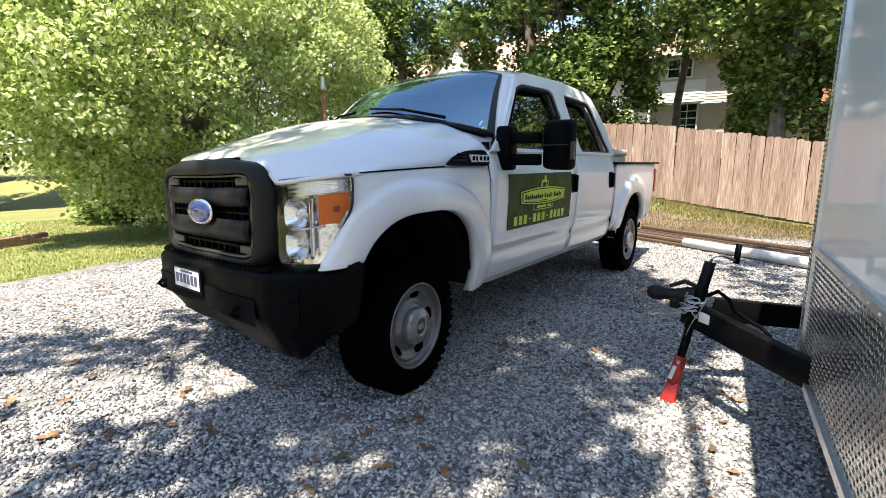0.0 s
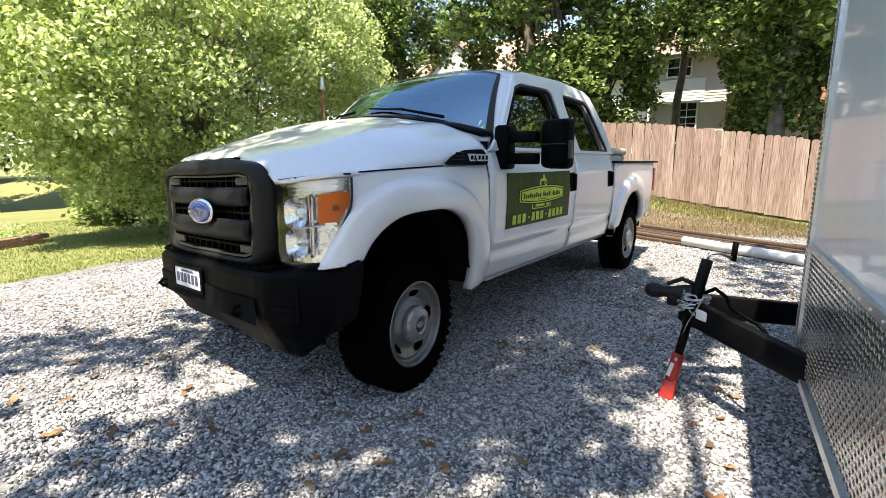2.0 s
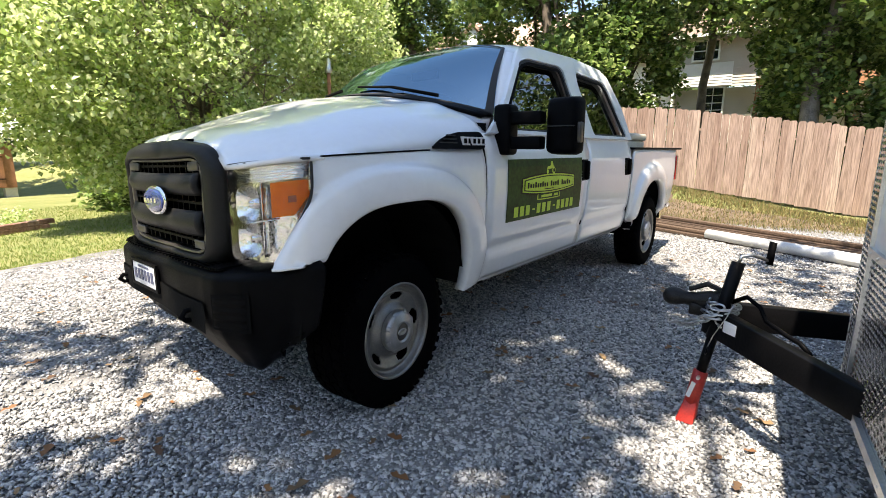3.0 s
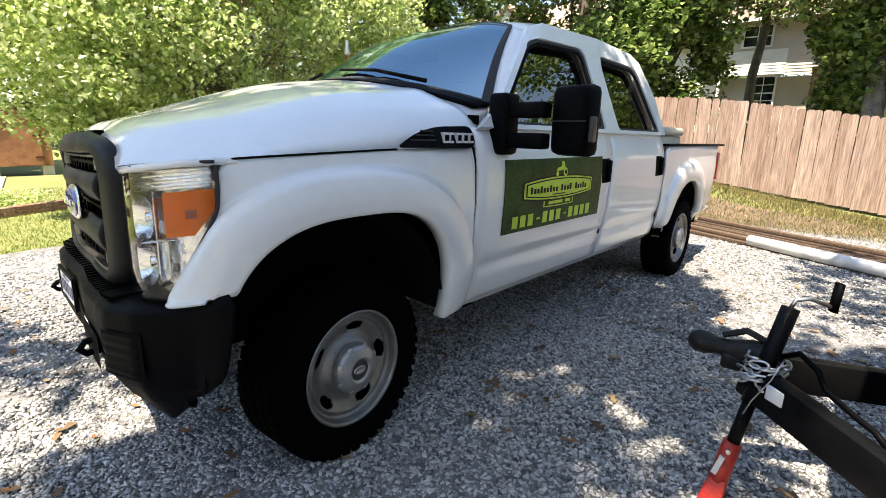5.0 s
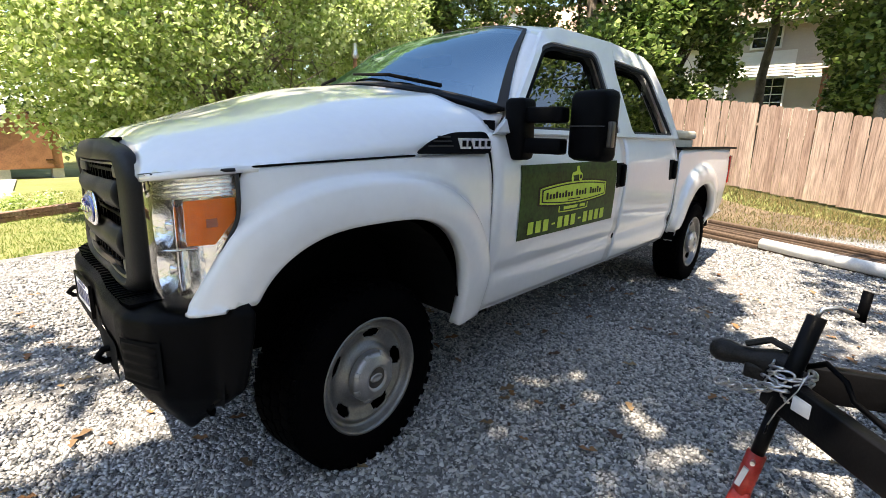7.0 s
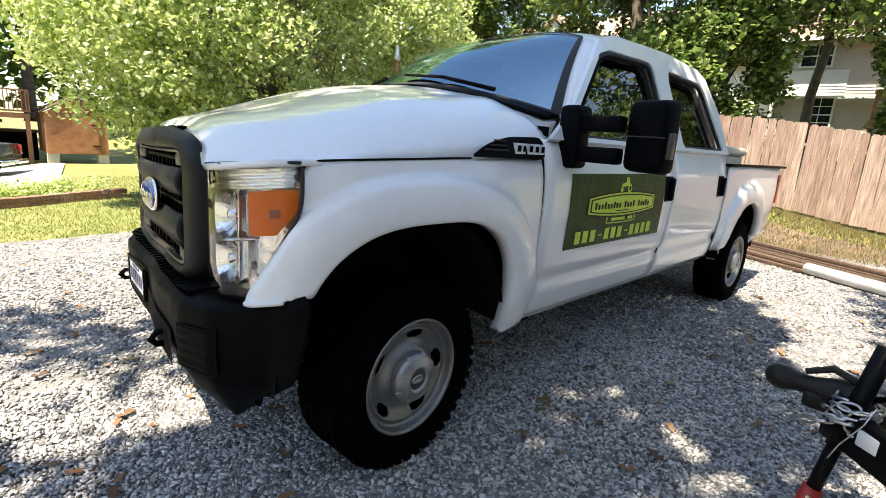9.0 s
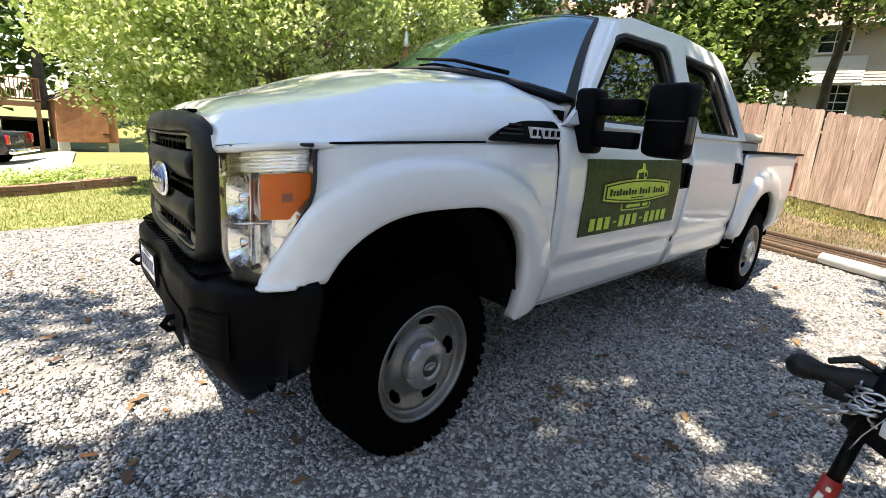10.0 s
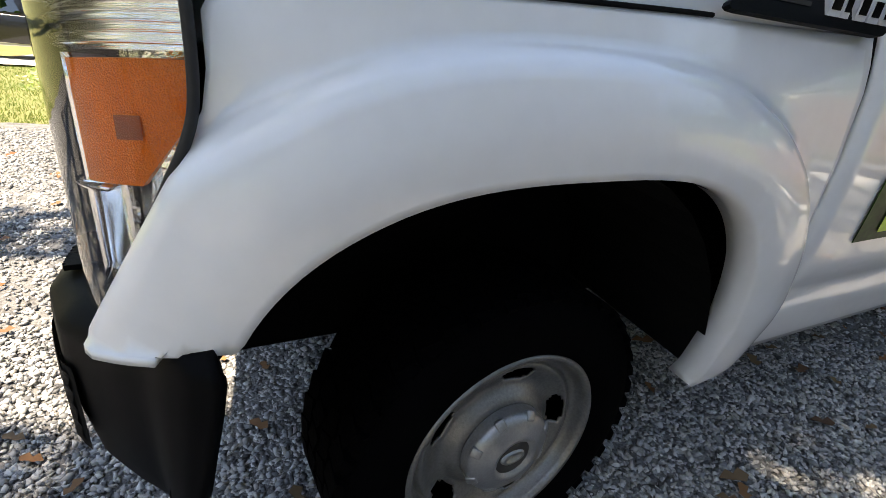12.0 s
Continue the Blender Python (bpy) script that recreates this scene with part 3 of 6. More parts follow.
def around(poly, n=96):
    """Evenly spaced points round an outline, from a fixed direction."""
    out = []
    for k in range(n):
        phi = k * 2 * math.pi / n
        r = ray_to(poly, (0.0, 1.17), phi)
        out.append((r * math.cos(phi), 1.17 + r * math.sin(phi)))
    return out
o, i_ = around(sur_o), around(sur_i)
def gl(poly, grow, dx):
    return [(grille_x(y) + dx, y * grow, 1.17 + (z - 1.17) * grow) for y, z in poly]
def back_loop(dx, drop):
    return [(min(grille_x(y) + dx, 0.80), y, z - drop * min(1, max(0, (z - 1.22) / 0.12))) for y, z in o]
grille = part("grille", ring_loft([back_loop(-0.20, 0.16), back_loop(-0.05, 0.035), gl(o, 0.995, -0.012), gl(o, 0.965, 0.018), gl(i_, 1.06, 0.03), gl(i_, 1.02, 0.022), gl(i_, 1.0, 0.0), gl(i_, 0.99, -0.07)]), GRILLE_GREY, truck, "wide dark grey plastic grille surround", smooth=True)
part("grille_backing", plate(sur_i, [], lambda y, z: (grille_x(y) - 0.065, y, z)), DEEP_BLACK, grille)
part("grille_trim", ring_loft([gl(i_, 0.995, 0.004), gl(i_, 0.985, 0.016), gl(i_, 0.945, 0.016), gl(i_, 0.935, 0.0)]), GRILLE_TRIM, grille, "grey inner trim")
for zc, w in ((1.255, 0.052), (1.075, 0.060)):
    part("grille_bar", grid(lambda u, v, zc=zc, w=w: (grille_x((u * 2 - 1) * 0.465) + 0.012 + 0.022 * math.sin(v * math.pi), (u * 2 - 1) * 0.465, zc + (v * 2 - 1) * w), 20, 8), GRILLE_GREY, grille, "thick grey cross bar", smooth=True, thick=0.02)
for k in range(-6, 7):
    y = k * 0.072
    part("grille_fin", box(grille_x(y) - 0.05, grille_x(y) - 0.012, y - 0.006, y + 0.006, 0.95, 1.36), BLACK_PLASTIC, grille)
for zc in (0.985, 1.165, 1.335):
    part("grille_slat", box(grille_x(0.3) - 0.045, grille_x(0.3) - 0.02, -0.46, 0.46, zc - 0.006, zc + 0.006), BLACK_PLASTIC, grille)
for sgn in (1, -1):
    for zc in (1.335, 0.975):
        part("corner_tab", box(grille_x(0.42) - 0.01, grille_x(0.42) + 0.012, sgn * 0.34, sgn * 0.475, zc - 0.022, zc + 0.022), GRILLE_TRIM, grille, bevel=0.006)
oval = bmesh.new()
bmesh.ops.create_uvsphere(oval, u_segments=40, v_segments=12, radius=1.0, matrix=Matrix.Translation((0.885, 0, 1.17)) @ Matrix.Diagonal((0.020, 0.145, 0.076, 1)))
badge = part("oval_badge", oval, CHROME, grille, "chrome-rimmed blue oval badge", smooth=True)
ov2 = bmesh.new()
bmesh.ops.create_uvsphere(ov2, u_segments=40, v_segments=12, radius=1.0, matrix=Matrix.Translation((0.896, 0, 1.17)) @ Matrix.Diagonal((0.018, 0.126, 0.062, 1)))
part("badge_field", ov2, BADGE_BLUE, grille, "blue oval field", smooth=True)
for k, w in enumerate((0.05, 0.03, 0.03, 0.04)):
    part("badge_bar", box(0.9115, 0.9145, -0.075 + k * 0.040, -0.075 + k * 0.040 + w * 0.55, 1.16, 1.182), CHROME, grille)
for k in range(9):
    if k != 5:
        y = -0.32 + k * 0.078
        part("embossed_bar", box(grille_x(y) - 0.05, grille_x(y) - 0.015, y - 0.024, y + 0.024, 1.444, 1.468 - 0.05 * abs(y) ** 2), BLACK_PLASTIC, grille)


# headlights: chrome bowl, two reflectors, amber block, clear cover
def hl(u, z, depth=0.0):
    """A place on the headlight cover: u from the grille back to the fender."""
    a = u * math.pi / 2 * 0.93
    x = 0.535 + 0.235 * max(0.0, math.cos(a)) ** 0.9
    y = 0.650 + 0.352 * math.sin(a) ** 0.85 + 0.006
    n = Vector((math.cos(a), math.sin(a), 0))
    return Vector((x, y, z)) - n * depth
def hl_rows(z):
    """The cover's reach in u at a height."""
    lo = 0.0 if z > 1.0 else 0.05 * (1.0 - z) / 0.055
    hi = 1.0 if z > 1.195 else lerp(z, [(0.905, 0.56), (0.915, 0.60), (1.15, 0.95), (1.195, 1.0)])
    return min(lo, 0.2), hi
def hl_fn(depth, u0=0.0, u1=1.0, z0=0.908, z1=1.315):
    def fn(u, v):
        z = z0 + (z1 - z0) * v
        a, b = hl_rows(z)
        return hl(a + (b - a) * (u0 + (u1 - u0) * u), z, depth)
    return fn
for sgn in (1, -1):
    fl = (lambda b: b) if sgn > 0 else mirror_bm
    lamp = part("headlight", fl(grid(hl_fn(0.085), 24, 18)), REFLECTOR, truck, "clear headlight with chrome bowl and amber marker", smooth=True)
    cover = part("lens_cover", fl(grid(hl_fn(0.0), 32, 24)), CLEAR, lamp, "clear plastic lens", smooth=True)
    cover.visible_shadow = False
    ribs_ = part("ribbed_lens", fl(grid(lambda u, v: hl(0.16 + 0.82 * u, 1.242 + 0.070 * v, 0.022 + 0.0045 * math.sin(v * 44) + 0.003 * math.sin(v * 19 + u * 5)), 20, 56)), RIBBED, lamp, "horizontally ribbed silver plastic", smooth=True)
    part("lamp_wall", fl(grid(lambda u, v: hl_fn(0.004 + 0.1 * u)(1.0, v), 3, 20)), RIBBED, lamp, smooth=True)
    rim_pts = [hl(a, z, -0.004) for a, z in smoothed([(1.0, 1.322), (1.0, 1.19), (0.955, 1.14), (0.575, 0.90)], 5, 0.05)[3:]]
    part("lens_seal", fl(tube(rim_pts, 0.0065, 6)), SEAM, lamp, smooth=True)
    part("lens_seal_top", fl(tube([hl(k / 12.1, 1.323 - 0.010 * k / 12, -0.001) for k in range(1, 13)], 0.0055, 6)), SEAM, lamp, smooth=True)
    amb = grid(lambda u, v: hl((0.56 + 0.42 * u) if v > 0.55 else (0.56 + (0.24 + 0.33 * v) * u), 1.098 + 0.135 * v, 0.010), 8, 12)
    ambo = part("amber_marker", fl(amb), AMBER, lamp, "orange side marker", thick=0.01)
    part("marker_bulb", fl(grid(lambda u, v: hl(0.74 + 0.09 * u, 1.15 + 0.026 * v, 0.007), 2, 2)), AMBER_DARK, lamp)
    for zc, rz in ((1.16, 0.075), (1.015, 0.075)):
        def refl(u, v, zc=zc, rz=rz):
            a = u * 2 * math.pi
            r = v
            return hl(0.25 + 0.17 * r * abs(math.cos(a)) ** 0.7 * math.copysign(1, math.cos(a)), zc + rz * r * abs(math.sin(a)) ** 0.7 * math.copysign(1, math.sin(a)), 0.075 - 0.05 * r ** 2)
        part("reflector_bowl", fl(grid(refl, 28, 6)), REFLECTOR, lamp, smooth=True)
        part("bulb_cap", fl(lathe([(0.001, 0.012), (0.018, 0.010), (0.022, -0.02)], 14, axis="x", at=hl(0.25, zc, 0.055))), CHROME, lamp, smooth=True)
    part("divider", fl(grid(lambda u, v: hl(0.02 + 0.62 * u, 1.080 + 0.012 * v + 0.012 * u, 0.012 + 0.06 * v), 12, 3)), CHROME, lamp, smooth=True, thick=0.006)
    part("upright_divider", fl(grid(lambda u, v: hl(0.455 + 0.03 * u, 0.94 + 0.30 * v, 0.02 + 0.05 * u), 3, 10)), CHROME, lamp, smooth=True, thick=0.004)
    part("lamp_body", fl(grid(hl_fn(0.12), 8, 8)), DEEP_BLACK, lamp, thick=0.01)


# wheels
def wheel(at, flip, turn):
    w = bpy.data.objects.new("wheel", None)
    scene.collection.objects.link(w)
    w.parent = truck
    w.location, w.rotation_euler = at, (0, 0, radians(turn + (180 if flip else 0)))
    R, h = R_TYRE, 0.135
    tyre = lathe([(0.24, 0.105), (0.258, 0.128), (0.30, 0.142), (0.345, h + 0.006), (0.385, 0.125), (0.402, 0.105), (R - 0.012, 0.07), (R - 0.012, -0.07), (0.402, -0.105), (0.36, -0.135), (0.225, -0.11)], 72)
    lugs = bmesh.new()
    for k in range(44):
        a = k * 2 * math.pi / 44
        for row, (y, wd, ph) in enumerate(((0.088, 0.052, 0.0), (0.03, 0.045, 0.5), (-0.03, 0.045, 0.0), (-0.088, 0.052, 0.5))):
            m = Matrix.Rotation(-(a + ph * 2 * math.pi / 44), 4, "Y") @ Matrix.Translation((R - 0.015, y, 0)) @ Matrix.Rotation(radians(18 if row % 2 else -18), 4, "X")
            bmesh.ops.create_cube(lugs, size=1, matrix=m @ Matrix.Diagonal((0.020, wd, 0.050, 1)))
        m = Matrix.Rotation(-a, 4, "Y") @ Matrix.Translation((R - 0.030, 0.113, 0)) @ Matrix.Rotation(radians(28), 4, "Z")
        bmesh.ops.create_cube(lugs, size=1, matrix=m @ Matrix.Diagonal((0.040, 0.022, 0.034 if k % 2 else 0.026, 1)))
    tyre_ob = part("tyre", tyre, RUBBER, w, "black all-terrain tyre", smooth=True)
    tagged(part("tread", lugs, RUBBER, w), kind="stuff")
    prof = [(0.256, 0.116), (0.260, 0.127), (0.254, 0.134), (0.246, 0.131), (0.241, 0.116), (0.236, 0.098), (0.228, 0.088), (0.220, 0.086), (0.214, 0.094), (0.208, 0.097), (0.202, 0.095), (0.195, 0.091), (0.188, 0.087), (0.181, 0.084), (0.174, 0.081), (0.167, 0.078), (0.160, 0.076), (0.152, 0.076), (0.144, 0.079), (0.134, 0.088), (0.124, 0.098), (0.112, 0.104), (0.04, 0.104)]
    def slot(u, v):
        k = v * (len(prof) - 1)
        r = prof[int(k)][0]
        a = (u * 5 + 0.1) % 1 - 0.5
        arc, dr = a * 2 * math.pi / 5 * 0.184, r - 0.184
        return not (abs(arc / 0.046) ** 2.6 + abs(dr / 0.021) ** 2.6 < 1)
    part("rim", lathe(prof, 160, keep=slot), STEEL, w, "slotted painted steel rim", smooth=True, thick=0.006)
    part("brake_drum", lathe([(0.23, 0.0), (0.15, 0.03), (0.001, 0.035)], 32), DEEP_BLACK, w)
    cap = lathe([(0.112, 0.106), (0.112, 0.128), (0.106, 0.142), (0.090, 0.152), (0.066, 0.158), (0.060, 0.163), (0.050, 0.160), (0.046, 0.150), (0.001, 0.150)], 48)
    part("hub_cap", cap, HUBCAP, w, "silver hub cap", smooth=True)
    for k in range(8):
        a = (k + 0.5) * math.pi / 4
        nut = bmesh.new()
        bmesh.ops.create_cube(nut, size=1, matrix=Matrix.Rotation(-a, 4, "Y") @ Matrix.Translation((0.104, 0.138, 0)) @ Matrix.Rotation(radians(-38), 4, "Z") @ Matrix.Diagonal((0.026, 0.014, 0.024, 1)))
        part("nut_cover", nut, HUBCAP, w, bevel=0.004)
    part("cap_recess", lathe([(0.058, 0.1485), (0.054, 0.1520), (0.001, 0.1520)], 32), GRILLE_TRIM, w, "dull bronze cap centre", smooth=True)
    crest = lathe([(0.034, 0.152), (0.031, 0.157), (0.020, 0.1575), (0.018, 0.1535), (0.001, 0.1535)], 28)
    for v in crest.verts:
        v.co.z *= 0.55
    part("cap_emblem", crest, HUBCAP, w, smooth=True)
    return w


wheel((0.0, 0.80, 0.408), False, 3.0)
wheel((0.0, -0.80, 0.408), True, 3.0)
wheel((-WHEELBASE, 0.895, 0.408), False, 0)
wheel((-WHEELBASE, -0.895, 0.408), True, 0)
for sgn in (1, -1):
    fl = (lambda b: b) if sgn > 0 else mirror_bm
    # tow mirrors
    head = box(-0.07, 0.07, -0.104, 0.104, -0.168, 0.168)
    for v in head.verts:
        if v.co.x > 0:
            v.co.y *= 0.90
            v.co.z *= 0.93
    bmesh.ops.transform(head, matrix=Matrix.Translation((-0.98, 1.365, 1.48)) @ pose(0, 0, 0, 0, 0, -8), verts=head.verts)
    mir = part("tow_mirror", fl(head), BLACK_PLASTIC, truck, "large black telescopic tow mirror", bevel=0.035)
    part("mirror_split", fl(box(-0.914, -0.902, 1.275, 1.455, 1.475, 1.481)), SEAM, mir)
    part("mirror_glass", fl(box(-1.056, -1.051, 1.28, 1.445, 1.33, 1.63)), CHROME, mir, "mirror glass")
    for z0, z1 in ((1.49, 1.565), (1.345, 1.42)):
        part("mirror_arm", fl(box(-0.935, -0.855, 0.98, 1.27, z0, z1)), BLACK_PLASTIC, mir, bevel=0.012)
    part("mirror_base", fl(box(-0.96, -0.83, 0.965, 1.075, 1.31, 1.61)), BLACK_PLASTIC, mir, bevel=0.025)
    part("turn_signal", fl(box(-0.985, -0.94, 1.453, 1.478, 1.385, 1.50)), GRILLE_TRIM, mir, "smoked turn signal", bevel=0.006)

# magnetic sign on each front door
SX0, SX1, SZ0, SZ1 = -0.905, -2.085, 0.885, 1.282
for sgn in (1,):
    sign = thing("magnetic_sign", "green magnetic door sign with lime banner and bars for lettering", "sign")
    def sf(u, z, out=0.006):
        return (SX0 + (SX1 - SX0) * u - 0.035 * (z - SZ0), side_y(z) + out, z)
    part("sign_panel", grid(lambda u, v: sf(u, SZ0 + (SZ1 - SZ0) * v - 0.0), 8, 8), SIGN_GREEN, sign, "green printed panel", thick=0.003)
    zc = (SZ0 + SZ1) / 2
    def layer(name, poly, material, out):
        part(name, plate(poly, [], lambda u, z: sf(u, z, out)), material, sign)
    def bulge(u0, u1, z0, z1, b):
        n = 10
        return [(u0 + (u1 - u0) * k / n, z0 - b * (1 - (2 * k / n - 1) ** 2)) for k in range(n + 1)] + [(u1 - (u1 - u0) * k / n, z1 + b * (1 - (2 * k / n - 1) ** 2)) for k in range(n + 1)]
    layer("banner_edge", bulge(0.14, 0.875, 1.058, 1.158, 0.026), SIGN_BLACK, 0.008)
    layer("banner_line", bulge(0.155, 0.86, 1.066, 1.150, 0.024), SIGN_LIME, 0.0095)
    layer("banner_ring", bulge(0.17, 0.845, 1.073, 1.143, 0.022), SIGN_BLACK, 0.011)
    layer("banner_field", bulge(0.18, 0.835, 1.079, 1.137, 0.021), SIGN_LIME, 0.0125)
    layer("tab_edge", bulge(0.345, 0.655, 1.0, 1.04, 0.004), SIGN_LIME, 0.0075)
    layer("tab_field", bulge(0.355, 0.645, 1.006, 1.038, 0.003), SIGN_GREEN, 0.0085)
    for u0, u1, z0, z1, mm in ((0.205, 0.475, 1.088, 1.126, SIGN_BLACK), (0.50, 0.625, 1.088, 1.126, SIGN_BLACK), (0.655, 0.795, 1.088, 1.126, SIGN_BLACK), (0.42, 0.55, 1.068, 1.074, SIGN_BLACK), (0.385, 0.53, 1.014, 1.032, SIGN_LIME), (0.555, 0.615, 1.014, 1.032, SIGN_LIME)):
        if u1 - u0 > 0.1 and z1 - z0 > 0.03:
            n = int((u1 - u0) / 0.028)
            for k in range(n):
                a = u0 + (u1 - u0) * k / n
                layer("letter_bar", [(a, z0), (a + 0.019, z0), (a + 0.019, z1 - (0.011 if k % 3 else 0)), (a, z1 - (0.011 if k % 3 else 0))], mm, 0.014)
        else:
            layer("letter_bar", [(u0, z0), (u1, z0), (u1, z1), (u0, z1)], mm, 0.014)
    for k in range(12):
        a = 0.075 + k * 0.068
        if k in (3, 7):
            layer("number_bar", [(a + 0.012, 0.935), (a + 0.045, 0.935), (a + 0.045, 0.946), (a + 0.012, 0.946)], SIGN_LIME, 0.009)
        else:
            layer("number_bar", [(a, 0.908), (a + 0.047, 0.908), (a + 0.047, 0.975), (a, 0.975)], SIGN_LIME, 0.009)
    # little mower silhouette above the banner
    def ring(u, z, r):
        return [(u + r * math.cos(k * math.pi / 8) / 1.18, z + r * math.sin(k * math.pi / 8)) for k in range(16)]
    layer("mower_wheel", ring(0.545, 1.198, 0.026), SIGN_LIME, 0.010)
    layer("mower_hub", ring(0.545, 1.198, 0.014), SIGN_BLACK, 0.0115)
    layer("mower_wheel", ring(0.46, 1.19, 0.016), SIGN_LIME, 0.010)
    layer("mower_body", [(0.45, 1.205), (0.55, 1.215), (0.535, 1.24), (0.46, 1.225)], SIGN_LIME, 0.009)
    layer("mower_seat", [(0.50, 1.23), (0.535, 1.235), (0.53, 1.262), (0.505, 1.262)], SIGN_LIME, 0.0095)

# the cab and nose lie a little further back across the truck's width
for ob in truck.children_recursive:
    if ob.type == "MESH" and not (ob.parent and ob.parent.name.startswith("wheel") and ob.parent.type == "EMPTY"):
        for v in ob.data.vertices:
            k = 1.03 - (v.co.y + ob.location.y)
            if v.co.x > 0.55:
                f = min(1, (v.co.x - 0.55) / 0.25)
                v.co.x -= f * f * (3 - 2 * f) * (0.045 * min(1, max(0, (k - 0.20) / 0.25)) + 0.075 * min(1, max(0, (k - 0.35) / 0.6)))
            if k > 1.55 and v.co.x > 0.30:
                f = min(1, (v.co.x - 0.30) / 0.3)
                v.co.x -= 0.15 * f * min(1, (k - 1.55) / 0.3)
            if k > 0 and v.co.x > -0.3:
                f = min(1, (v.co.x + 0.3) / 0.95)
                v.co.z -= f * f * (3 - 2 * f) * 0.11 * (1 - math.exp(-1.7 * k)) * min(1, max(0, v.co.z - 0.45) / 0.4)
            if k > 0:
                v.co.x -= 0.08 * k
                v.co.y -= 0.1165 * k
    elif ob.type == "EMPTY":
        k = max(0.0, 1.03 - ob.location.y)
        ob.location.x -= 0.08 * k if ob.location.y < 0 else 0
        ob.location.y -= 0.1165 * k if ob.location.y < 0 else 0

# ---- ground ----
FENCE_H = [(-16, 0.85), (-1.4, 0.52), (-0.35, 0.47), (1.4, 0.22), (3.0, -0.02), (7, -0.25)]
def fence_x(y):
    return -11.37 - 0.126 * y
def left_z(x, y):
    """The lots fall away gently beyond the right side of the truck."""
    return -(0.034 + 0.016 * min(1, max(0, (x + 1.5) / 2))) * min(27, max(0, -y - 2.6))
def ground_z(x, y):
    fx = fence_x(y)
    t = min(1, max(0, (-8.6 - x) / (-8.6 - (fx + 0.6)))) if x < -8.6 else 0
    t = t * t * (3 - 2 * t)
    back = lerp(y, FENCE_H) * t + 0.10 * max(0, min(12, (fx - x)))* t
    left = left_z(x, y) * min(1, max(0, (x + 9.5) / 3))
    near = 1.0 if y > -13 else max(0, 1 - (-y - 13) / 8)
    return back * near + left + 0.03 * noise.noise((x * 0.35, y * 0.35, 0.0)) - 0.035


GRASS = mat("lawn_soil_and_grass", (0.135, 0.165, 0.045), 0.95, 0, 0.3, 0.9, 0.6, 60, second=(0.24, 0.225, 0.09))
# bed colour darkened to hold the shade between the loose stones
GRAVEL = mat("shade_darkened_gravel_bed", (0.27, 0.265, 0.26), 0.9, 0, 0.3, 12, 1.0, 70, second=(0.07, 0.068, 0.066))
STONE = island_mat("crushed_stone", [(0.07, 0.07, 0.073), (0.22, 0.225, 0.23), (0.40, 0.40, 0.395), (0.64, 0.63, 0.61), (0.31, 0.29, 0.26)], 0.8)
GRASS_BLADE = island_mat("grass_blades", [(0.10, 0.16, 0.03), (0.17, 0.24, 0.045), (0.26, 0.27, 0.09), (0.13, 0.20, 0.04)], 0.6, translucent=0.35)
DRY_LEAF = island_mat("fallen_leaves", [(0.17, 0.075, 0.03), (0.28, 0.14, 0.06), (0.08, 0.045, 0.03), (0.30, 0.20, 0.10)], 0.7)
CONCRETE = mat("pale_concrete", (0.48, 0.46, 0.43), 0.9, 0, 0.15, 2, 0.3, 80)


def spread(u, near, far):
    return math.copysign(near * abs(u) + (far - near) * abs(u) ** 5, u)
tagged(finish("ground", grid(lambda u, v: (lambda x, y: (x, y, ground_z(x, y)))(spread(u * 2 - 1, 30, 900), spread(v * 2 - 1, 34, 900)), 170, 170), GRASS, smooth=True), "sunlit lawn of short green and dry grass", "lawn", kind="structure")


def edge_wobble(t):
    return 0.28 * noise.noise((t * 0.7, 3.1, 0)) + 0.12 * noise.noise((t * 2.3, 7.7, 0))
def gravel_pt(u, v):
    x = -8.7 + edge_wobble(v * 20) * 0.8 + u * 24
    lo = -5.25 + 0.06 * x + edge_wobble(x)
    y = lo + v * (15 - lo)
    return (x, y, left_z(x, y) * min(1, max(0, (x + 9.5) / 3)) + 0.012 * noise.noise((x * 1.1, y * 1.1, 0)))
tagged(finish("gravel_drive", grid(gravel_pt, 120, 100), GRAVEL, smooth=True), "driveway of crushed grey limestone gravel", "gravel", kind="structure")

rng = np.random.default_rng(4)
def soup(name, verts, faces, material, label, category):
    me = bpy.data.meshes.new(name)
    n, k = len(faces), faces.shape[1]
    me.vertices.add(len(verts))
    me.vertices.foreach_set("co", verts.astype(np.float32).ravel())
    me.loops.add(n * k)
    me.loops.foreach_set("vertex_index", faces.astype(np.int32).ravel())
    me.polygons.add(n)
    me.polygons.foreach_set("loop_start", np.arange(0, n * k, k, dtype=np.int32))
    me.update(calc_edges=True)
    me.materials.append(material)
    return tagged(new(name, me), label, category, kind="stuff")


def rand_rot(n):
    q = rng.normal(size=(n, 4))
    q /= np.linalg.norm(q, axis=1)[:, None]
    w, x, y, z = q.T
    return np.stack([np.stack([1 - 2 * (y * y + z * z), 2 * (x * y - z * w), 2 * (x * z + y * w)], 1),
                     np.stack([2 * (x * y + z * w), 1 - 2 * (x * x + z * z), 2 * (y * z - x * w)], 1),
                     np.stack([2 * (x * z - y * w), 2 * (y * z + x * w), 1 - 2 * (x * x + y * y)], 1)], 1)


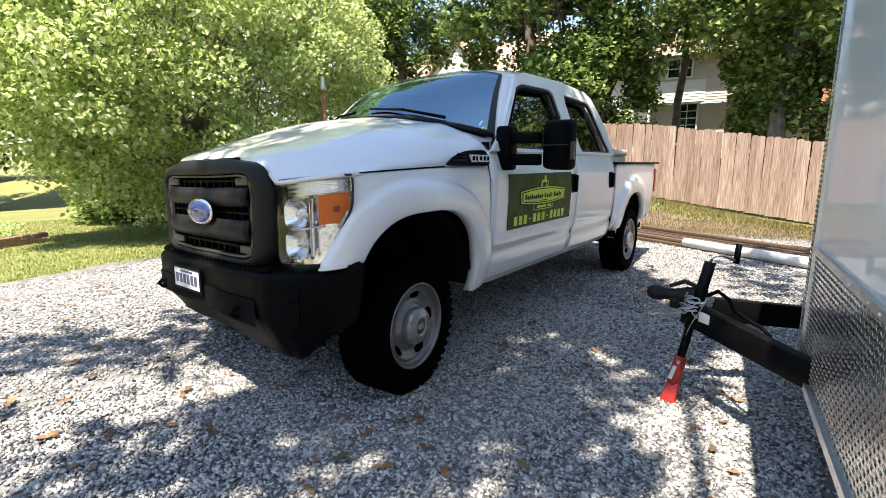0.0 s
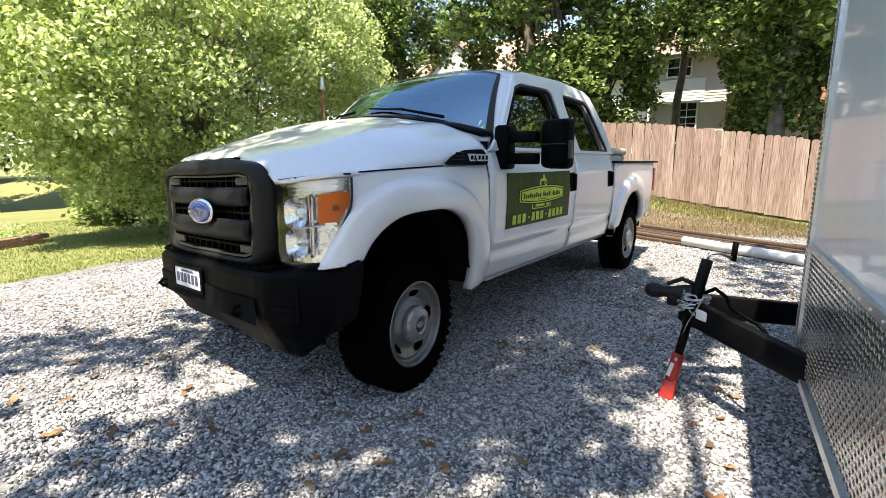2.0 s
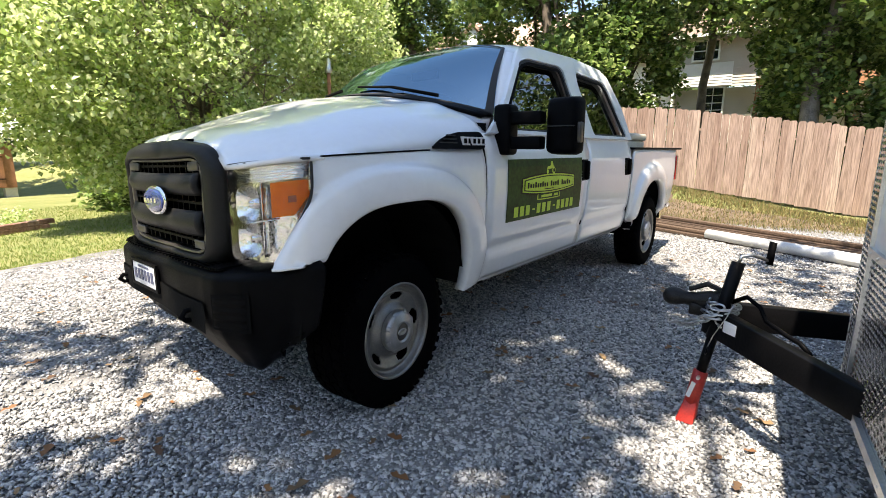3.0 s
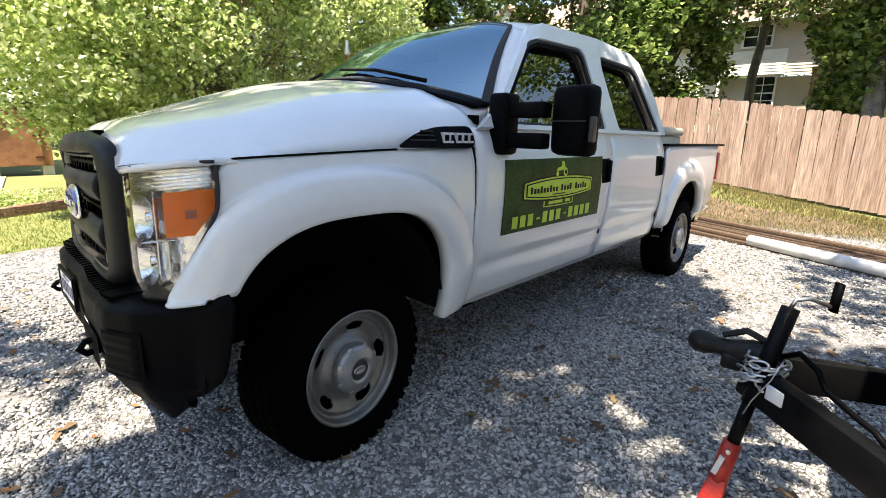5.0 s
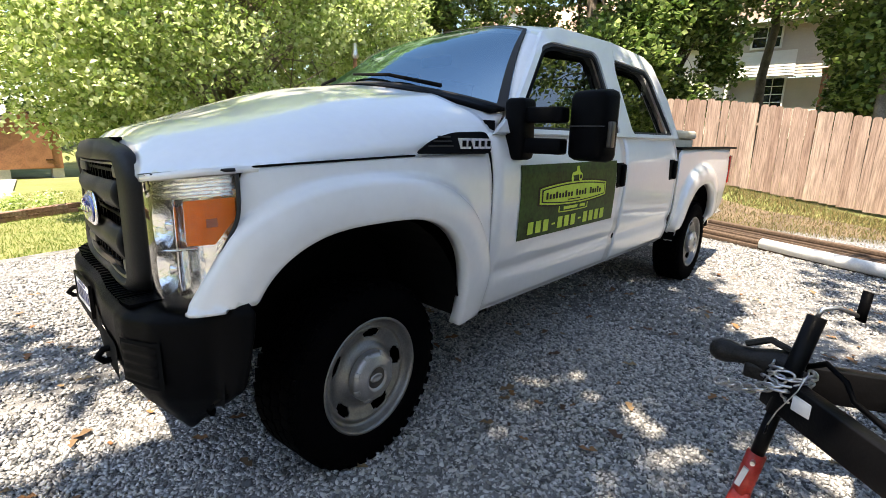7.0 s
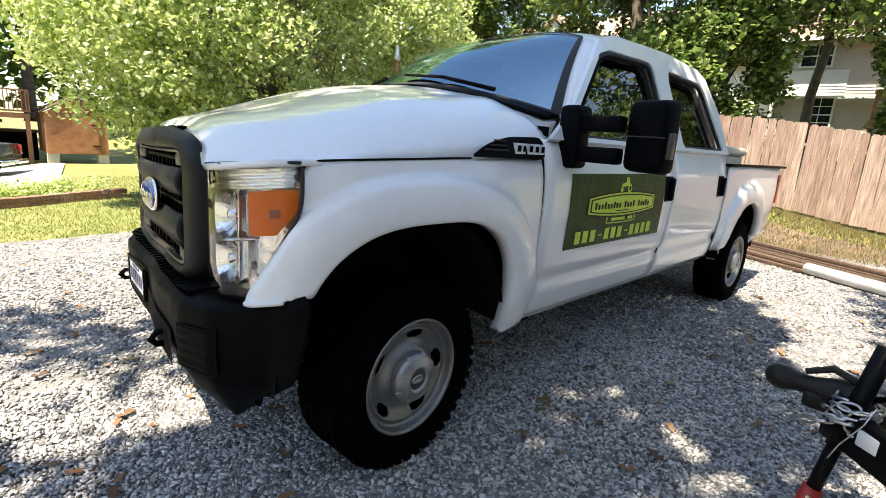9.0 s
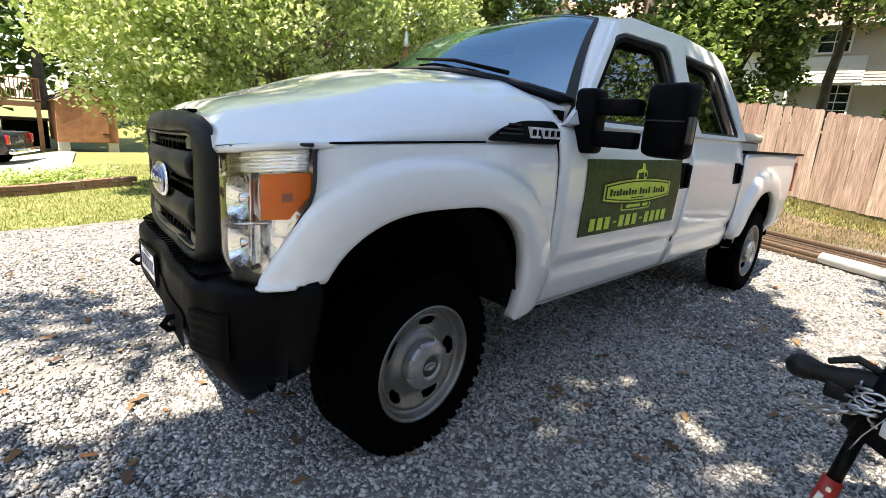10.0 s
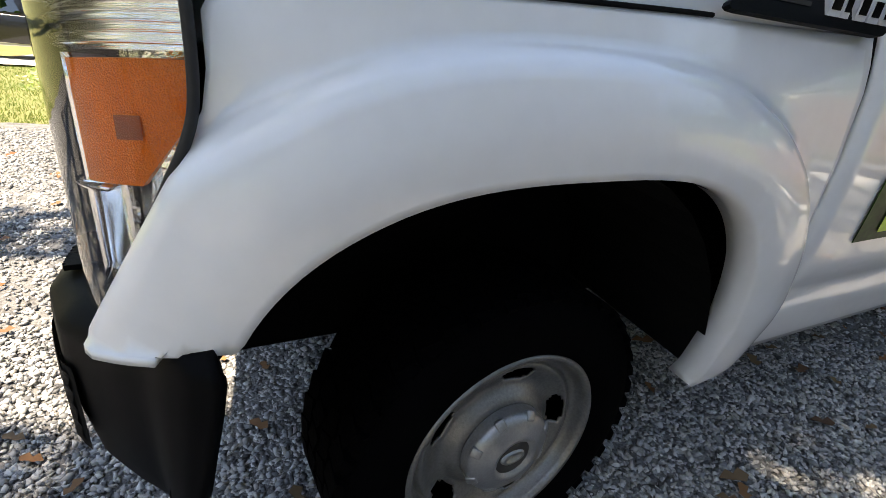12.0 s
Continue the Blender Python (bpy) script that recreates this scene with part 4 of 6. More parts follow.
def stones(n, x0, x1, y0, y1, size):
    """Chips of crushed stone, thrown over a stretch of the drive."""
    octa = np.array([(1, 0, 0), (-1, 0, 0), (0, 1, 0), (0, -1, 0), (0, 0, 1), (0, 0, -1)], float)
    tri = np.array([(0, 2, 4), (2, 1, 4), (1, 3, 4), (3, 0, 4), (2, 0, 5), (1, 2, 5), (3, 1, 5), (0, 3, 5)])
    p = np.stack([rng.uniform(x0, x1, n), rng.uniform(y0, y1, n), np.zeros(n)], 1)
    sc = size * rng.uniform(0.55, 1.25, (n, 1)) * np.stack([rng.uniform(0.8, 1.3, n), rng.uniform(0.6, 1.0, n), rng.uniform(0.45, 0.8, n)], 1)
    v = octa[None] * (1 + rng.uniform(-0.35, 0.35, (n, 6, 3))) + rng.uniform(-0.3, 0.3, (n, 6, 3))
    v = np.einsum("nij,nkj->nki", rand_rot(n), v * sc[:, None])
    v[..., 2] *= 0.75
    p[:, 2] = size * rng.uniform(-0.1, 0.55, n) - (0.034 + 0.016 * np.clip((p[:, 0] + 1.5) / 2, 0, 1)) * np.clip(-p[:, 1] - 2.6, 0, 27) * np.clip((p[:, 0] + 9.5) / 3, 0, 1)
    v += p[:, None]
    f = tri[None] + np.arange(n)[:, None, None] * 6
    return v.reshape(-1, 3), f.reshape(-1, 3)


def join_soup(parts):
    vs, fs, o = [], [], 0
    for v, f in parts:
        vs.append(v)
        fs.append(f + o)
        o += len(v)
    return np.concatenate(vs), np.concatenate(fs)


soup("gravel_stones", *join_soup([stones(80000, -2.4, 1.7, -0.6, 2.9, 0.0135), stones(52000, -6.5, 2.6, -3.6, 3.4, 0.015), stones(46000, -8.2, 3.2, -4.9, 3.5, 0.017), stones(12000, -3.0, 3.6, -4.9, -1.0, 0.017)]), STONE, "loose chips of grey crushed stone", "gravel")


def blades(pts, h, w):
    n = len(pts)
    a = rng.uniform(0, 2 * math.pi, n)
    d = np.stack([np.cos(a), np.sin(a), np.zeros(n)], 1) * w
    lean = np.stack([rng.normal(0, 0.4, n), rng.normal(0, 0.4, n), np.ones(n)], 1) * (h * rng.uniform(0.5, 1.2, n))[:, None]
    v = np.stack([pts - d, pts + d, pts + lean], 1)
    return v.reshape(-1, 3), np.arange(n * 3).reshape(-1, 3)


def on_ground(x, y, dz=0.0):
    return np.stack([x, y, np.array([ground_z(a, b) for a, b in zip(x, y)]) + dz], 1)


n = 60000
gx = rng.uniform(-7, 5, n)
gy = -5.0 + 0.06 * gx - 11 * rng.uniform(0, 1, n) ** 1.6
g1 = blades(on_ground(gx, gy), 0.045, 0.006)
n = 26000
bx, by = rng.uniform(-11.3, -8.3, n), rng.uniform(-3, 6, n)
g2 = blades(on_ground(bx, by), 0.10, 0.008)
STRAW = island_mat("dry_bank_grass", [(0.15, 0.11, 0.05), (0.27, 0.20, 0.09), (0.13, 0.16, 0.045), (0.08, 0.055, 0.035)], 0.7, translucent=0.25)
soup("bank_grass", *g2, STRAW, "long dry grass on the low bank", "grass")
DIRT = mat("brown_bank_soil", (0.20, 0.145, 0.095), 0.95, 0, 0.4, 2.2, 0.7, 40, second=(0.07, 0.05, 0.035))
tagged(finish("bank_soil", grid(lambda u, v: (lambda x, y: (x, y, ground_z(x, y) + 0.03))(-9.9 + 1.6 * u + 0.2 * noise.noise((v * 9, u * 3, 0)), -3 + 10 * v), 20, 60), DIRT, smooth=True), "bare brown soil on the face of the bank", "soil", kind="structure")
soup("grass", *g1, GRASS_BLADE, "short lawn grass, partly dry", "grass")

# fallen oak leaves on the gravel
lf = []
for k in range(420):
    x, y = rng.uniform(-5, 2.2), rng.uniform(-3.5, 2.8)
    lf.append((x, y))
lf = np.array(lf)
m_ = len(lf)
shape = np.array([(0, 0, 0), (0.3, 0.22, 0.12), (0.55, 0.12, 0.05), (0.75, 0.25, 0.16), (1.0, 0, 0.1), (0.75, -0.25, 0.1), (0.55, -0.12, 0.02), (0.3, -0.22, 0.14)]) - (0.5, 0, 0)
a = rng.uniform(0, 6.28, m_)
s_ = rng.uniform(0.035, 0.11, m_)
vv = np.stack([np.stack([(shape[:, 0] * np.cos(t) - shape[:, 1] * np.sin(t)) * s + p[0], (shape[:, 0] * np.sin(t) + shape[:, 1] * np.cos(t)) * s + p[1], shape[:, 2] * s + 0.016], 1) for t, s, p in zip(a, s_, lf)])
soup("fallen_leaves", vv.reshape(-1, 3), np.arange(m_ * 8).reshape(-1, 8), DRY_LEAF, "dry brown oak leaves scattered on gravel", "leaves")

# ---- trees ----
BARK = mat("grey_brown_bark", (0.13, 0.105, 0.085), 0.95, 0, 0.5, 5, 1.0, 22)
TWIG = mat("pale_grey_twig_bark", (0.24, 0.205, 0.165), 0.9, 0, 0.35, 7, 0.6, 30)
BARK_LIGHT = mat("pale_furrowed_bark", (0.17, 0.145, 0.12), 0.95, 0, 0.5, 6, 1.0, 26)
# the palest tones put sunlight and glossy highlights into the leaf colour
LEAF_BRIGHT = island_mat("green_leaves_with_sunlit_tones", [(0.16, 0.26, 0.06), (0.50, 0.61, 0.21), (0.86, 0.88, 0.58), (0.31, 0.43, 0.11), (0.68, 0.75, 0.36)], 0.28, translucent=0.55, spec=0.6)
LEAF_OAK = island_mat("oak_leaves", [(0.045, 0.095, 0.02), (0.14, 0.23, 0.05), (0.38, 0.47, 0.17), (0.06, 0.12, 0.03)], 0.32, translucent=0.42, spec=0.5)
LEAF_FAR = island_mat("distant_foliage", [(0.05, 0.11, 0.025), (0.10, 0.18, 0.04), (0.17, 0.24, 0.06)], 0.6, translucent=0.3)


def leaf_cloud(centres, spread_r, count, size, flat=0.8, droop=0.0):
    """Folded leaves round many small centres."""
    n = count
    c = centres[rng.integers(0, len(centres), n)]
    d = rng.normal(size=(n, 3))
    d /= np.linalg.norm(d, axis=1)[:, None]
    p = c + d * (rng.uniform(0.15, 1.0, n) ** 0.6)[:, None] * spread_r * np.array([1, 1, flat])
    s = size * rng.uniform(0.6, 1.25, n)
    leaf = np.array([(-0.5, 0, 0), (0.0, 0.42, 0.12), (0.6, 0, -0.08), (0.0, -0.42, 0.12)])
    R = rand_rot(n)
    tilt = rng.uniform(0, 1, n) < 0.55
    yaw = rng.uniform(0, 6.28, n)
    nod = rng.normal(droop, 0.45, n)
    cy, sy, cn, sn = np.cos(yaw), np.sin(yaw), np.cos(nod), np.sin(nod)
    F_ = np.stack([np.stack([cy * cn, -sy, cy * sn], 1), np.stack([sy * cn, cy, sy * sn], 1), np.stack([-sn, np.zeros(n), cn], 1)], 1)
    R[tilt] = F_[tilt]
    v = np.einsum("nij,kj->nki", R, leaf) * s[:, None, None] + p[:, None]
    f = np.array([(0, 1, 2), (0, 2, 3)])[None] + np.arange(n)[:, None, None] * 4
    return v.reshape(-1, 3), f.reshape(-1, 3)


def mesh_from(name, vf, material, parent):
    ob = soup(name, vf[0], vf[1], material, "", "")
    for k in ("label", "category", "kind"):
        if k in ob:
            del ob[k]
    ob.parent = parent
    return ob


def tree(name, base, height, r0, crown_c, crown_r, blobs, leaves, leaf, blob_r, label, bark=None, leafmat=None, limbs=7, droop=0.0, lean=(0, 0), low=0.0, seed=1, hollow=0.35, open_x=-99):
    """A tapered trunk, limbs to many clumps, and a crown of single leaves."""
    r = random.Random(seed)
    t = thing(name, label, "tree", base)
    top = Vector((lean[0], lean[1], height))
    pts = [top * (k / 7) + Vector((0.03 * height * 0.3 * math.sin(k * 1.7 + seed), 0.03 * height * 0.3 * math.cos(k * 2.1 + seed), 0)) * (k > 0) for k in range(8)]
    bm = tube([Vector((0, 0, -0.25))] + pts, [r0 * 1.35, r0 * 1.15] + [r0 * (1 - 0.11 * k) for k in range(1, 8)], 12)
    cc, cr = Vector(crown_c), Vector(crown_r)
    cen = []
    while len(cen) < blobs:
        d = Vector([r.gauss(0, 1) for _ in range(3)]).normalized() * (hollow + (1 - hollow) * r.random() ** 0.5)
        q = cc + Vector((d.x * cr.x, d.y * cr.y, d.z * cr.z))
        if q.z > low + (2.6 if q.x < open_x else 0):
            cen.append(q)
    for k in range(limbs):
        q = cen[k % len(cen)]
        s = pts[2 + k % 6] if low else pts[4 + k % 4]
        mid = s.lerp(q, 0.5) + Vector((r.uniform(-0.3, 0.3), r.uniform(-0.3, 0.3), 0.25))
        tube([s, mid, q], [r0 * 0.42, r0 * 0.25, r0 * 0.06], 6, bm)
        for _ in range(3):
            q2 = cen[r.randrange(len(cen))]
            if (q2 - mid).length < max(cr) * 0.9:
                tube([mid, mid.lerp(q2, 0.5) + Vector((0, 0, 0.1)), q2], [r0 * 0.18, r0 * 0.1, r0 * 0.03], 5, bm)
    part("trunk", bm, bark or BARK, t, smooth=True)
    mesh_from("crown", leaf_cloud(np.array([tuple(q) for q in cen]), blob_r, leaves, leaf, droop=droop), leafmat or LEAF_OAK, t)
    return t


# the low, wide tree with heart-shaped leaves beside the drive
tree("redbud_tree", (-4.4, -9.4, -0.22), 3.4, 0.10, (0.05, 0.7, 3.85), (4.8, 3.2, 3.75), 580, 138000, 0.095, 0.54, "low spreading tree with heart-shaped light green leaves", bark=TWIG, leafmat=LEAF_BRIGHT, limbs=40, droop=0.6, open_x=-2.3, hollow=0.42, low=0.55, seed=3)
# oaks behind the fence
tree("oak_tree", (-13.3, 2.0, 0.1), 9.5, 0.24, (-0.9, 0.9, 6.2), (3.0, 3.6, 3.9), 110, 24000, 0.17, 0.85, "tall oak with pale furrowed bark behind the fence", bark=BARK_LIGHT, limbs=12, lean=(0.2, 0.7), seed=5)
tree("oak_tree", (-17.5, -1.0, 0.6), 10, 0.17, (0, 0.3, 7.4), (2.8, 2.6, 2.9), 80, 15000, 0.18, 0.85, "tall slim oak behind the fence", limbs=10, seed=6)
tree("oak_tree", (-12.3, -4.4, 0.7), 9, 0.22, (-0.3, 0.5, 5.4), (3.0, 3.0, 3.9), 130, 34000, 0.165, 0.75, "dense dark green oak behind the fence", limbs=14, seed=7)
tree("oak_tree", (-12.0, -9.3, 0.7), 9, 0.20, (-0.5, -0.8, 6.2), (2.3, 2.4, 3.5), 90, 20000, 0.165, 0.75, "dark-trunked oak behind the fence", limbs=12, seed=8)
tree("young_tree", (-14.2, 2.9, 0.2), 5, 0.08, (0, 0.2, 3.0), (1.4, 1.7, 2.3), 60, 15000, 0.15, 0.55, "young leafy tree behind the fence", limbs=8, seed=9)
tree("young_tree", (-15.6, 1.5, 0.4), 6, 0.09, (0, 0.1, 3.7), (1.2, 0.85, 2.8), 60, 14000, 0.15, 0.5, "young leafy tree behind the fence", limbs=8, seed=19)
tree("young_tree", (-14.2, -2.4, 0.6), 5, 0.08, (0, 0, 3.2), (1.5, 1.3, 2.2), 46, 10000, 0.15, 0.55, "young leafy tree behind the fence", limbs=8, seed=20)
tree("oak_tree", (-1.6, -28, 1.1), 12, 0.24, (0, 0, 8.5), (4.5, 4, 5), 80, 11000, 0.32, 1.1, "dark-trunked oak beyond the shed", limbs=10, seed=11)
tree("oak_tree", (2.5, -33, 1.4), 13, 0.26, (0, 0, 8.8), (5, 4, 5), 80, 11000, 0.34, 1.2, "dark-trunked oak beyond the lawn", limbs=10, seed=12)
tree("oak_tree", (-6.8, -19, 0.9), 12, 0.22, (0, 0, 7.6), (4.2, 3.6, 4.6), 100, 15000, 0.28, 1.0, "leafy oak beyond the lawn", limbs=10, seed=13)
# unseen trees added on the sun's side; their crowns are set to dapple the drive
tree("shade_tree", (9.5, -2.4, 0), 10, 0.28, (-4.43, 2.8, 8.8), (2.4, 2.0, 1.0), 24, 640, 0.19, 0.5, "unseen tall tree added to dapple the drive with shade", limbs=6, seed=14)
tree("shade_tree", (9.0, 4.6, 0), 10, 0.28, (-6.2, -2.4, 9.4), (3.2, 1.0, 0.9), 62, 4700, 0.19, 0.48, "unseen wide tree added to shade the drive beside the truck", limbs=6, seed=15)

tree("shade_tree", (9.0, 8.6, 0), 10, 0.28, (-9.6, -4.3, 9.4), (3.0, 1.7, 1.0), 26, 1000, 0.19, 0.55, "unseen tall tree added to dapple the drive with shade", limbs=6, seed=16)

# far woods, all round
wood = []
for k in range(74):
    a = k * 2 * math.pi / 74 + rng.uniform(-0.03, 0.03)
    rad = rng.uniform(38, 52)
    cx, cy = -6 + rad * math.cos(a), -4 + rad * math.sin(a)
    h = rng.uniform(8, 15)
    c = np.stack([cx + rng.normal(0, 2.6, 26), cy + rng.normal(0, 2.6, 26), rng.uniform(1.5, h, 26)], 1)
    wood.append(leaf_cloud(c, 1.6, 900, 0.75))
soup("far_woods", *join_soup(wood), LEAF_FAR, "distant green woods around the lots", "trees")
under = []
for x0, x1, y0, y1, nn in ((-14.5, -13, -16, -5, 14), (-11, -4, -17, -13, 12), (-22, -18, -14, -6, 10), (-20, -7, -24, -17, 60), (-10.5, -3.4, -13.6, -11.6, 27)):
    c = np.stack([rng.uniform(x0, x1, nn), rng.uniform(y0, y1, nn), rng.uniform(*((0.8, 2.6) if nn < 20 else (-0.2, 1.1) if nn == 27 else (0.8, 8.5)), nn)], 1)
    under.append(leaf_cloud(c, 0.9, nn * 330, 0.17))
soup("undergrowth", *join_soup(under), LEAF_OAK, "leafy undergrowth behind the fence", "bushes")

# ---- fence ----
CEDAR = island_mat("weathered_cedar", [(0.29, 0.205, 0.165), (0.36, 0.27, 0.225), (0.26, 0.18, 0.145), (0.41, 0.32, 0.265)], 0.85, bump=0.5, by_object=True, grain=(45, 45, 3.0))
CEDAR_PLAIN = mat("weathered_cedar_rail", (0.34, 0.25, 0.19), 0.85, 0, 0.3, 6, 0.4, 60)
fence = thing("picket_fence", "weathered cedar privacy fence with dog-ear pickets", "fence")
def picket_mesh(w, h, k):
    bm = bmesh.new()
    out = [(-w / 2, 0), (w / 2, 0), (w / 2, h - 0.035), (w / 2 - 0.03, h), (-w / 2 + 0.03, h), (-w / 2, h - 0.035)]
    f = [bm.verts.new((0.008, a, b)) for a, b in out]
    b_ = [bm.verts.new((-0.008, a, b)) for a, b in out]
    bm.faces.new(f)
    bm.faces.new(b_[::-1])
    for i in range(6):
        bm.faces.new((f[i], b_[i], b_[(i + 1) % 6], f[(i + 1) % 6]))
    me = bpy.data.meshes.new("picket")
    bmesh.ops.recalc_face_normals(bm, faces=bm.faces)
    bm.to_mesh(me)
    bm.free()
    me.materials.append(CEDAR)
    return me
pickets = [picket_mesh(0.1425, h, k) for k, h in enumerate((1.80, 1.83, 1.81))]
rp = random.Random(2)
y = -16.0
while y < 7.5:
    ob = new("picket", pickets[rp.randrange(3)])
    ob.parent = fence
    ob.location = (fence_x(y) + rp.uniform(-0.005, 0.005), y, lerp(y, FENCE_H) + 0.03 + rp.uniform(-0.012, 0.012))
    ob.rotation_euler = (radians(rp.uniform(-0.7, 0.7)), 0, radians(7.2 + rp.uniform(-1.5, 1.5)))
    y += 0.1435
for k in range(10):
    ya, yb = -16 + k * 2.4, -16 + (k + 1) * 2.4 - 0.01
    for dz in (0.35, 1.45):
        part("rail", tube([(fence_x(ya) - 0.04, ya, lerp(ya, FENCE_H) + dz), (fence_x(yb) - 0.04, yb, lerp(yb, FENCE_H) + dz)], 0.04, 4), CEDAR_PLAIN, fence)
    part("post", box(fence_x(ya) - 0.15, fence_x(ya) - 0.06, ya - 0.045, ya + 0.045, lerp(ya, FENCE_H) - 0.3, lerp(ya, FENCE_H) + 1.7), CEDAR_PLAIN, fence)

# ---- the cargo trailer ----
TR_WHITE = mat("white_trailer_skin", (0.66, 0.69, 0.72), 0.28, 0, 0.04, 2, 0.05, 6, coat=0.5)
ALU = mat("brushed_aluminium_trim", (0.62, 0.62, 0.62), 0.32, 0.9, 0.15, 14, 0.05, 120)
TREAD = mat("diamond_plate", (0.50, 0.50, 0.51), 0.22, 1.0, 0.15, 8, 0.05, 60)
FRAME_BLACK = mat("black_frame_paint", (0.0040, 0.0040, 0.0045), 0.38, 0, 0.3, 10, 0.1, 80, spec=0.10)
RED = mat("red_jack_foot", (0.42, 0.028, 0.02), 0.42, 0, 0.25, 12, 0.1, 90)
GALV = mat("galvanised_steel", (0.60, 0.60, 0.60), 0.3, 0.95, 0.2, 30)
CAST = mat("worn_black_casting", (0.016, 0.0145, 0.0135), 0.45, 0.2, 0.6, 18, 0.3, 90, spec=0.25)
LABEL_WHITE = mat("white_sticker", (0.7, 0.7, 0.7), 0.5, 0, 0.05, 10)

trailer = thing("cargo_trailer", "white enclosed cargo trailer with diamond-plate nose", "trailer")
NA, NB = Vector((-0.62, 2.79)), Vector((1.35, 3.0))
NC, ND = Vector((-0.86, 2.775)), Vector((-2.75, 3.15))
Z0, ZP, ZT = 0.40, 0.98, 2.75
def wall(name, a, b, z0, z1, material, out=0.0, th=0.04, label=""):
    d = (b - a).normalized()
    nrm = Vector((d.y, -d.x)) * out
    bm = bmesh.new()
    for p, q in ((a + nrm, b + nrm),):
        vs = [bm.verts.new((*p, z0)), bm.verts.new((*q, z0)), bm.verts.new((*q, z1)), bm.verts.new((*p, z1))]
        bm.faces.new(vs)
    return part(name, bm, material, trailer, label, thick=th, offset=0)
body = [NA, NB, Vector((1.35, 9.2)), Vector((-2.75, 9.2)), ND, NC]
shell = bmesh.new()
lo = [shell.verts.new((*(p + (Vector((-0.7, 6)) - p).normalized() * 0.03), Z0 + 0.02)) for p in body]
hi = [shell.verts.new((*(p + (Vector((-0.7, 6)) - p).normalized() * 0.03), ZT)) for p in body]
shell.faces.new(lo[::-1])
shell.faces.new(hi)
for i in range(6):
    shell.faces.new((lo[i], lo[(i + 1) % 6], hi[(i + 1) % 6], hi[i]))
part("trailer_shell", shell, TR_WHITE, trailer, "white aluminium skin")
wall("front_skin", NA, NB, ZP, ZT, TR_WHITE, 0.004, 0.01)
wall("plate_skin", NA, NB, Z0, ZP, TREAD, 0.004, 0.01, "diamond-plate lower skin")
wall("nose_plate", NC, NA, Z0, ZT, TREAD, 0.004, 0.01, "diamond-plate nose strip")
wall("plate_skin", ND, NC, Z0, ZP, TREAD, 0.004, 0.01)
# raised treads of the diamond plate
tv, tf = [], []
d = (NB - NA).normalized()
nrm = Vector((d.y, -d.x))
def lozenge(c, ang, nrm3, d3, n_out=0.0028):
    a, b = math.cos(ang), math.sin(ang)
    ax = d3 * a + Vector((0, 0, 1)) * b
    ay = d3 * -b + Vector((0, 0, 1)) * a
    k = len(tv)
    tv.extend([c + ax * 0.0135, c + ay * 0.0038, c - ax * 0.0135, c - ay * 0.0038, c + nrm3 * n_out])
    tf.extend([(k, k + 1, k + 4), (k + 1, k + 2, k + 4), (k + 2, k + 3, k + 4), (k + 3, k, k + 4)])
def tread_field(a, b, z0, z1):
    d = (b - a).normalized()
    n3, d3 = Vector((d.y, -d.x, 0)), Vector((d.x, d.y, 0))
    L = (b - a).length
    step = 0.024
    for i in range(int(L / step)):
        for j in range(int((z1 - z0) / step)):
            p = a + d * (i + 0.5) * step
            lozenge(Vector((p.x, p.y, z0 + (j + 0.5) * step)) + n3 * 0.0095, math.pi / 4 if (i + j) % 2 else -math.pi / 4, n3, d3)
tread_field(NA, NA + d * 1.75, Z0 + 0.03, ZP - 0.02)
tread_field(NC, NA, Z0 + 0.03, 2.3)
me = bpy.data.meshes.new("treads")
me.from_pydata([tuple(v) for v in tv], [], tf)
me.materials.append(TREAD)
tr = new("raised_treads", me)
tr.parent = trailer
tr["kind"] = "stuff"
def strip(name, p, q, w, material=ALU, out=0.008):
    return part(name, tube([p, q], w, 4), material, trailer, "aluminium trim strip")
for za, zb, w in ((ZP, ZP, 0.022), (Z0, Z0, 0.026)):
    strip("trim_strip", (*(NA + nrm * 0.008), za), (*(NB + nrm * 0.008), zb), w)
strip("trim_strip", (*(NA + nrm * 0.008), Z0), (*(NA + nrm * 0.008), ZT), 0.018)
strip("trim_strip", (*NC, Z0), (*NC, ZT), 0.014)
rb = bmesh.new()
bmesh.ops.create_uvsphere(rb, u_segments=8, v_segments=5, radius=0.0045)
rivet_mesh = bpy.data.meshes.new("rivet")
rb.to_mesh(rivet_mesh)
rb.free()
rivet_mesh.materials.append(ALU)
for k in range(14):
    p = NA + d * (0.06 + k * 0.12)
    for z in (ZP, Z0):
        ob = new("rivet", rivet_mesh)
        ob.parent = trailer
        ob.location = (p.x + nrm.x * 0.026, p.y + nrm.y * 0.026, z)
# tongue
TONGUE = ("tongue_rail", "tongue_cross_beam", "coupler", "coupler_latch", "coupler_skirt", "jack_tube", "jack_inner_tube", "jack_foot_tube", "jack_foot", "foot_sticker", "foot_pin", "jack_crank", "crank_grip", "rail_sticker")
def beam(name, a, b, w, h, parent=trailer, material=FRAME_BLACK):
    d3 = (Vector(b) - Vector(a))
    L = d3.length
    rot = d3.to_track_quat("X", "Z").to_matrix().to_4x4()
    bm = box(0, L, -w / 2, w / 2, -h / 2, h / 2, m=Matrix.Translation(a) @ rot)
    return part(name, bm, material, parent, bevel=0.006)
near_rail = beam("tongue_rail", (-0.76, 2.24, 0.47), (-0.20, 3.05, 0.43), 0.06, 0.13)
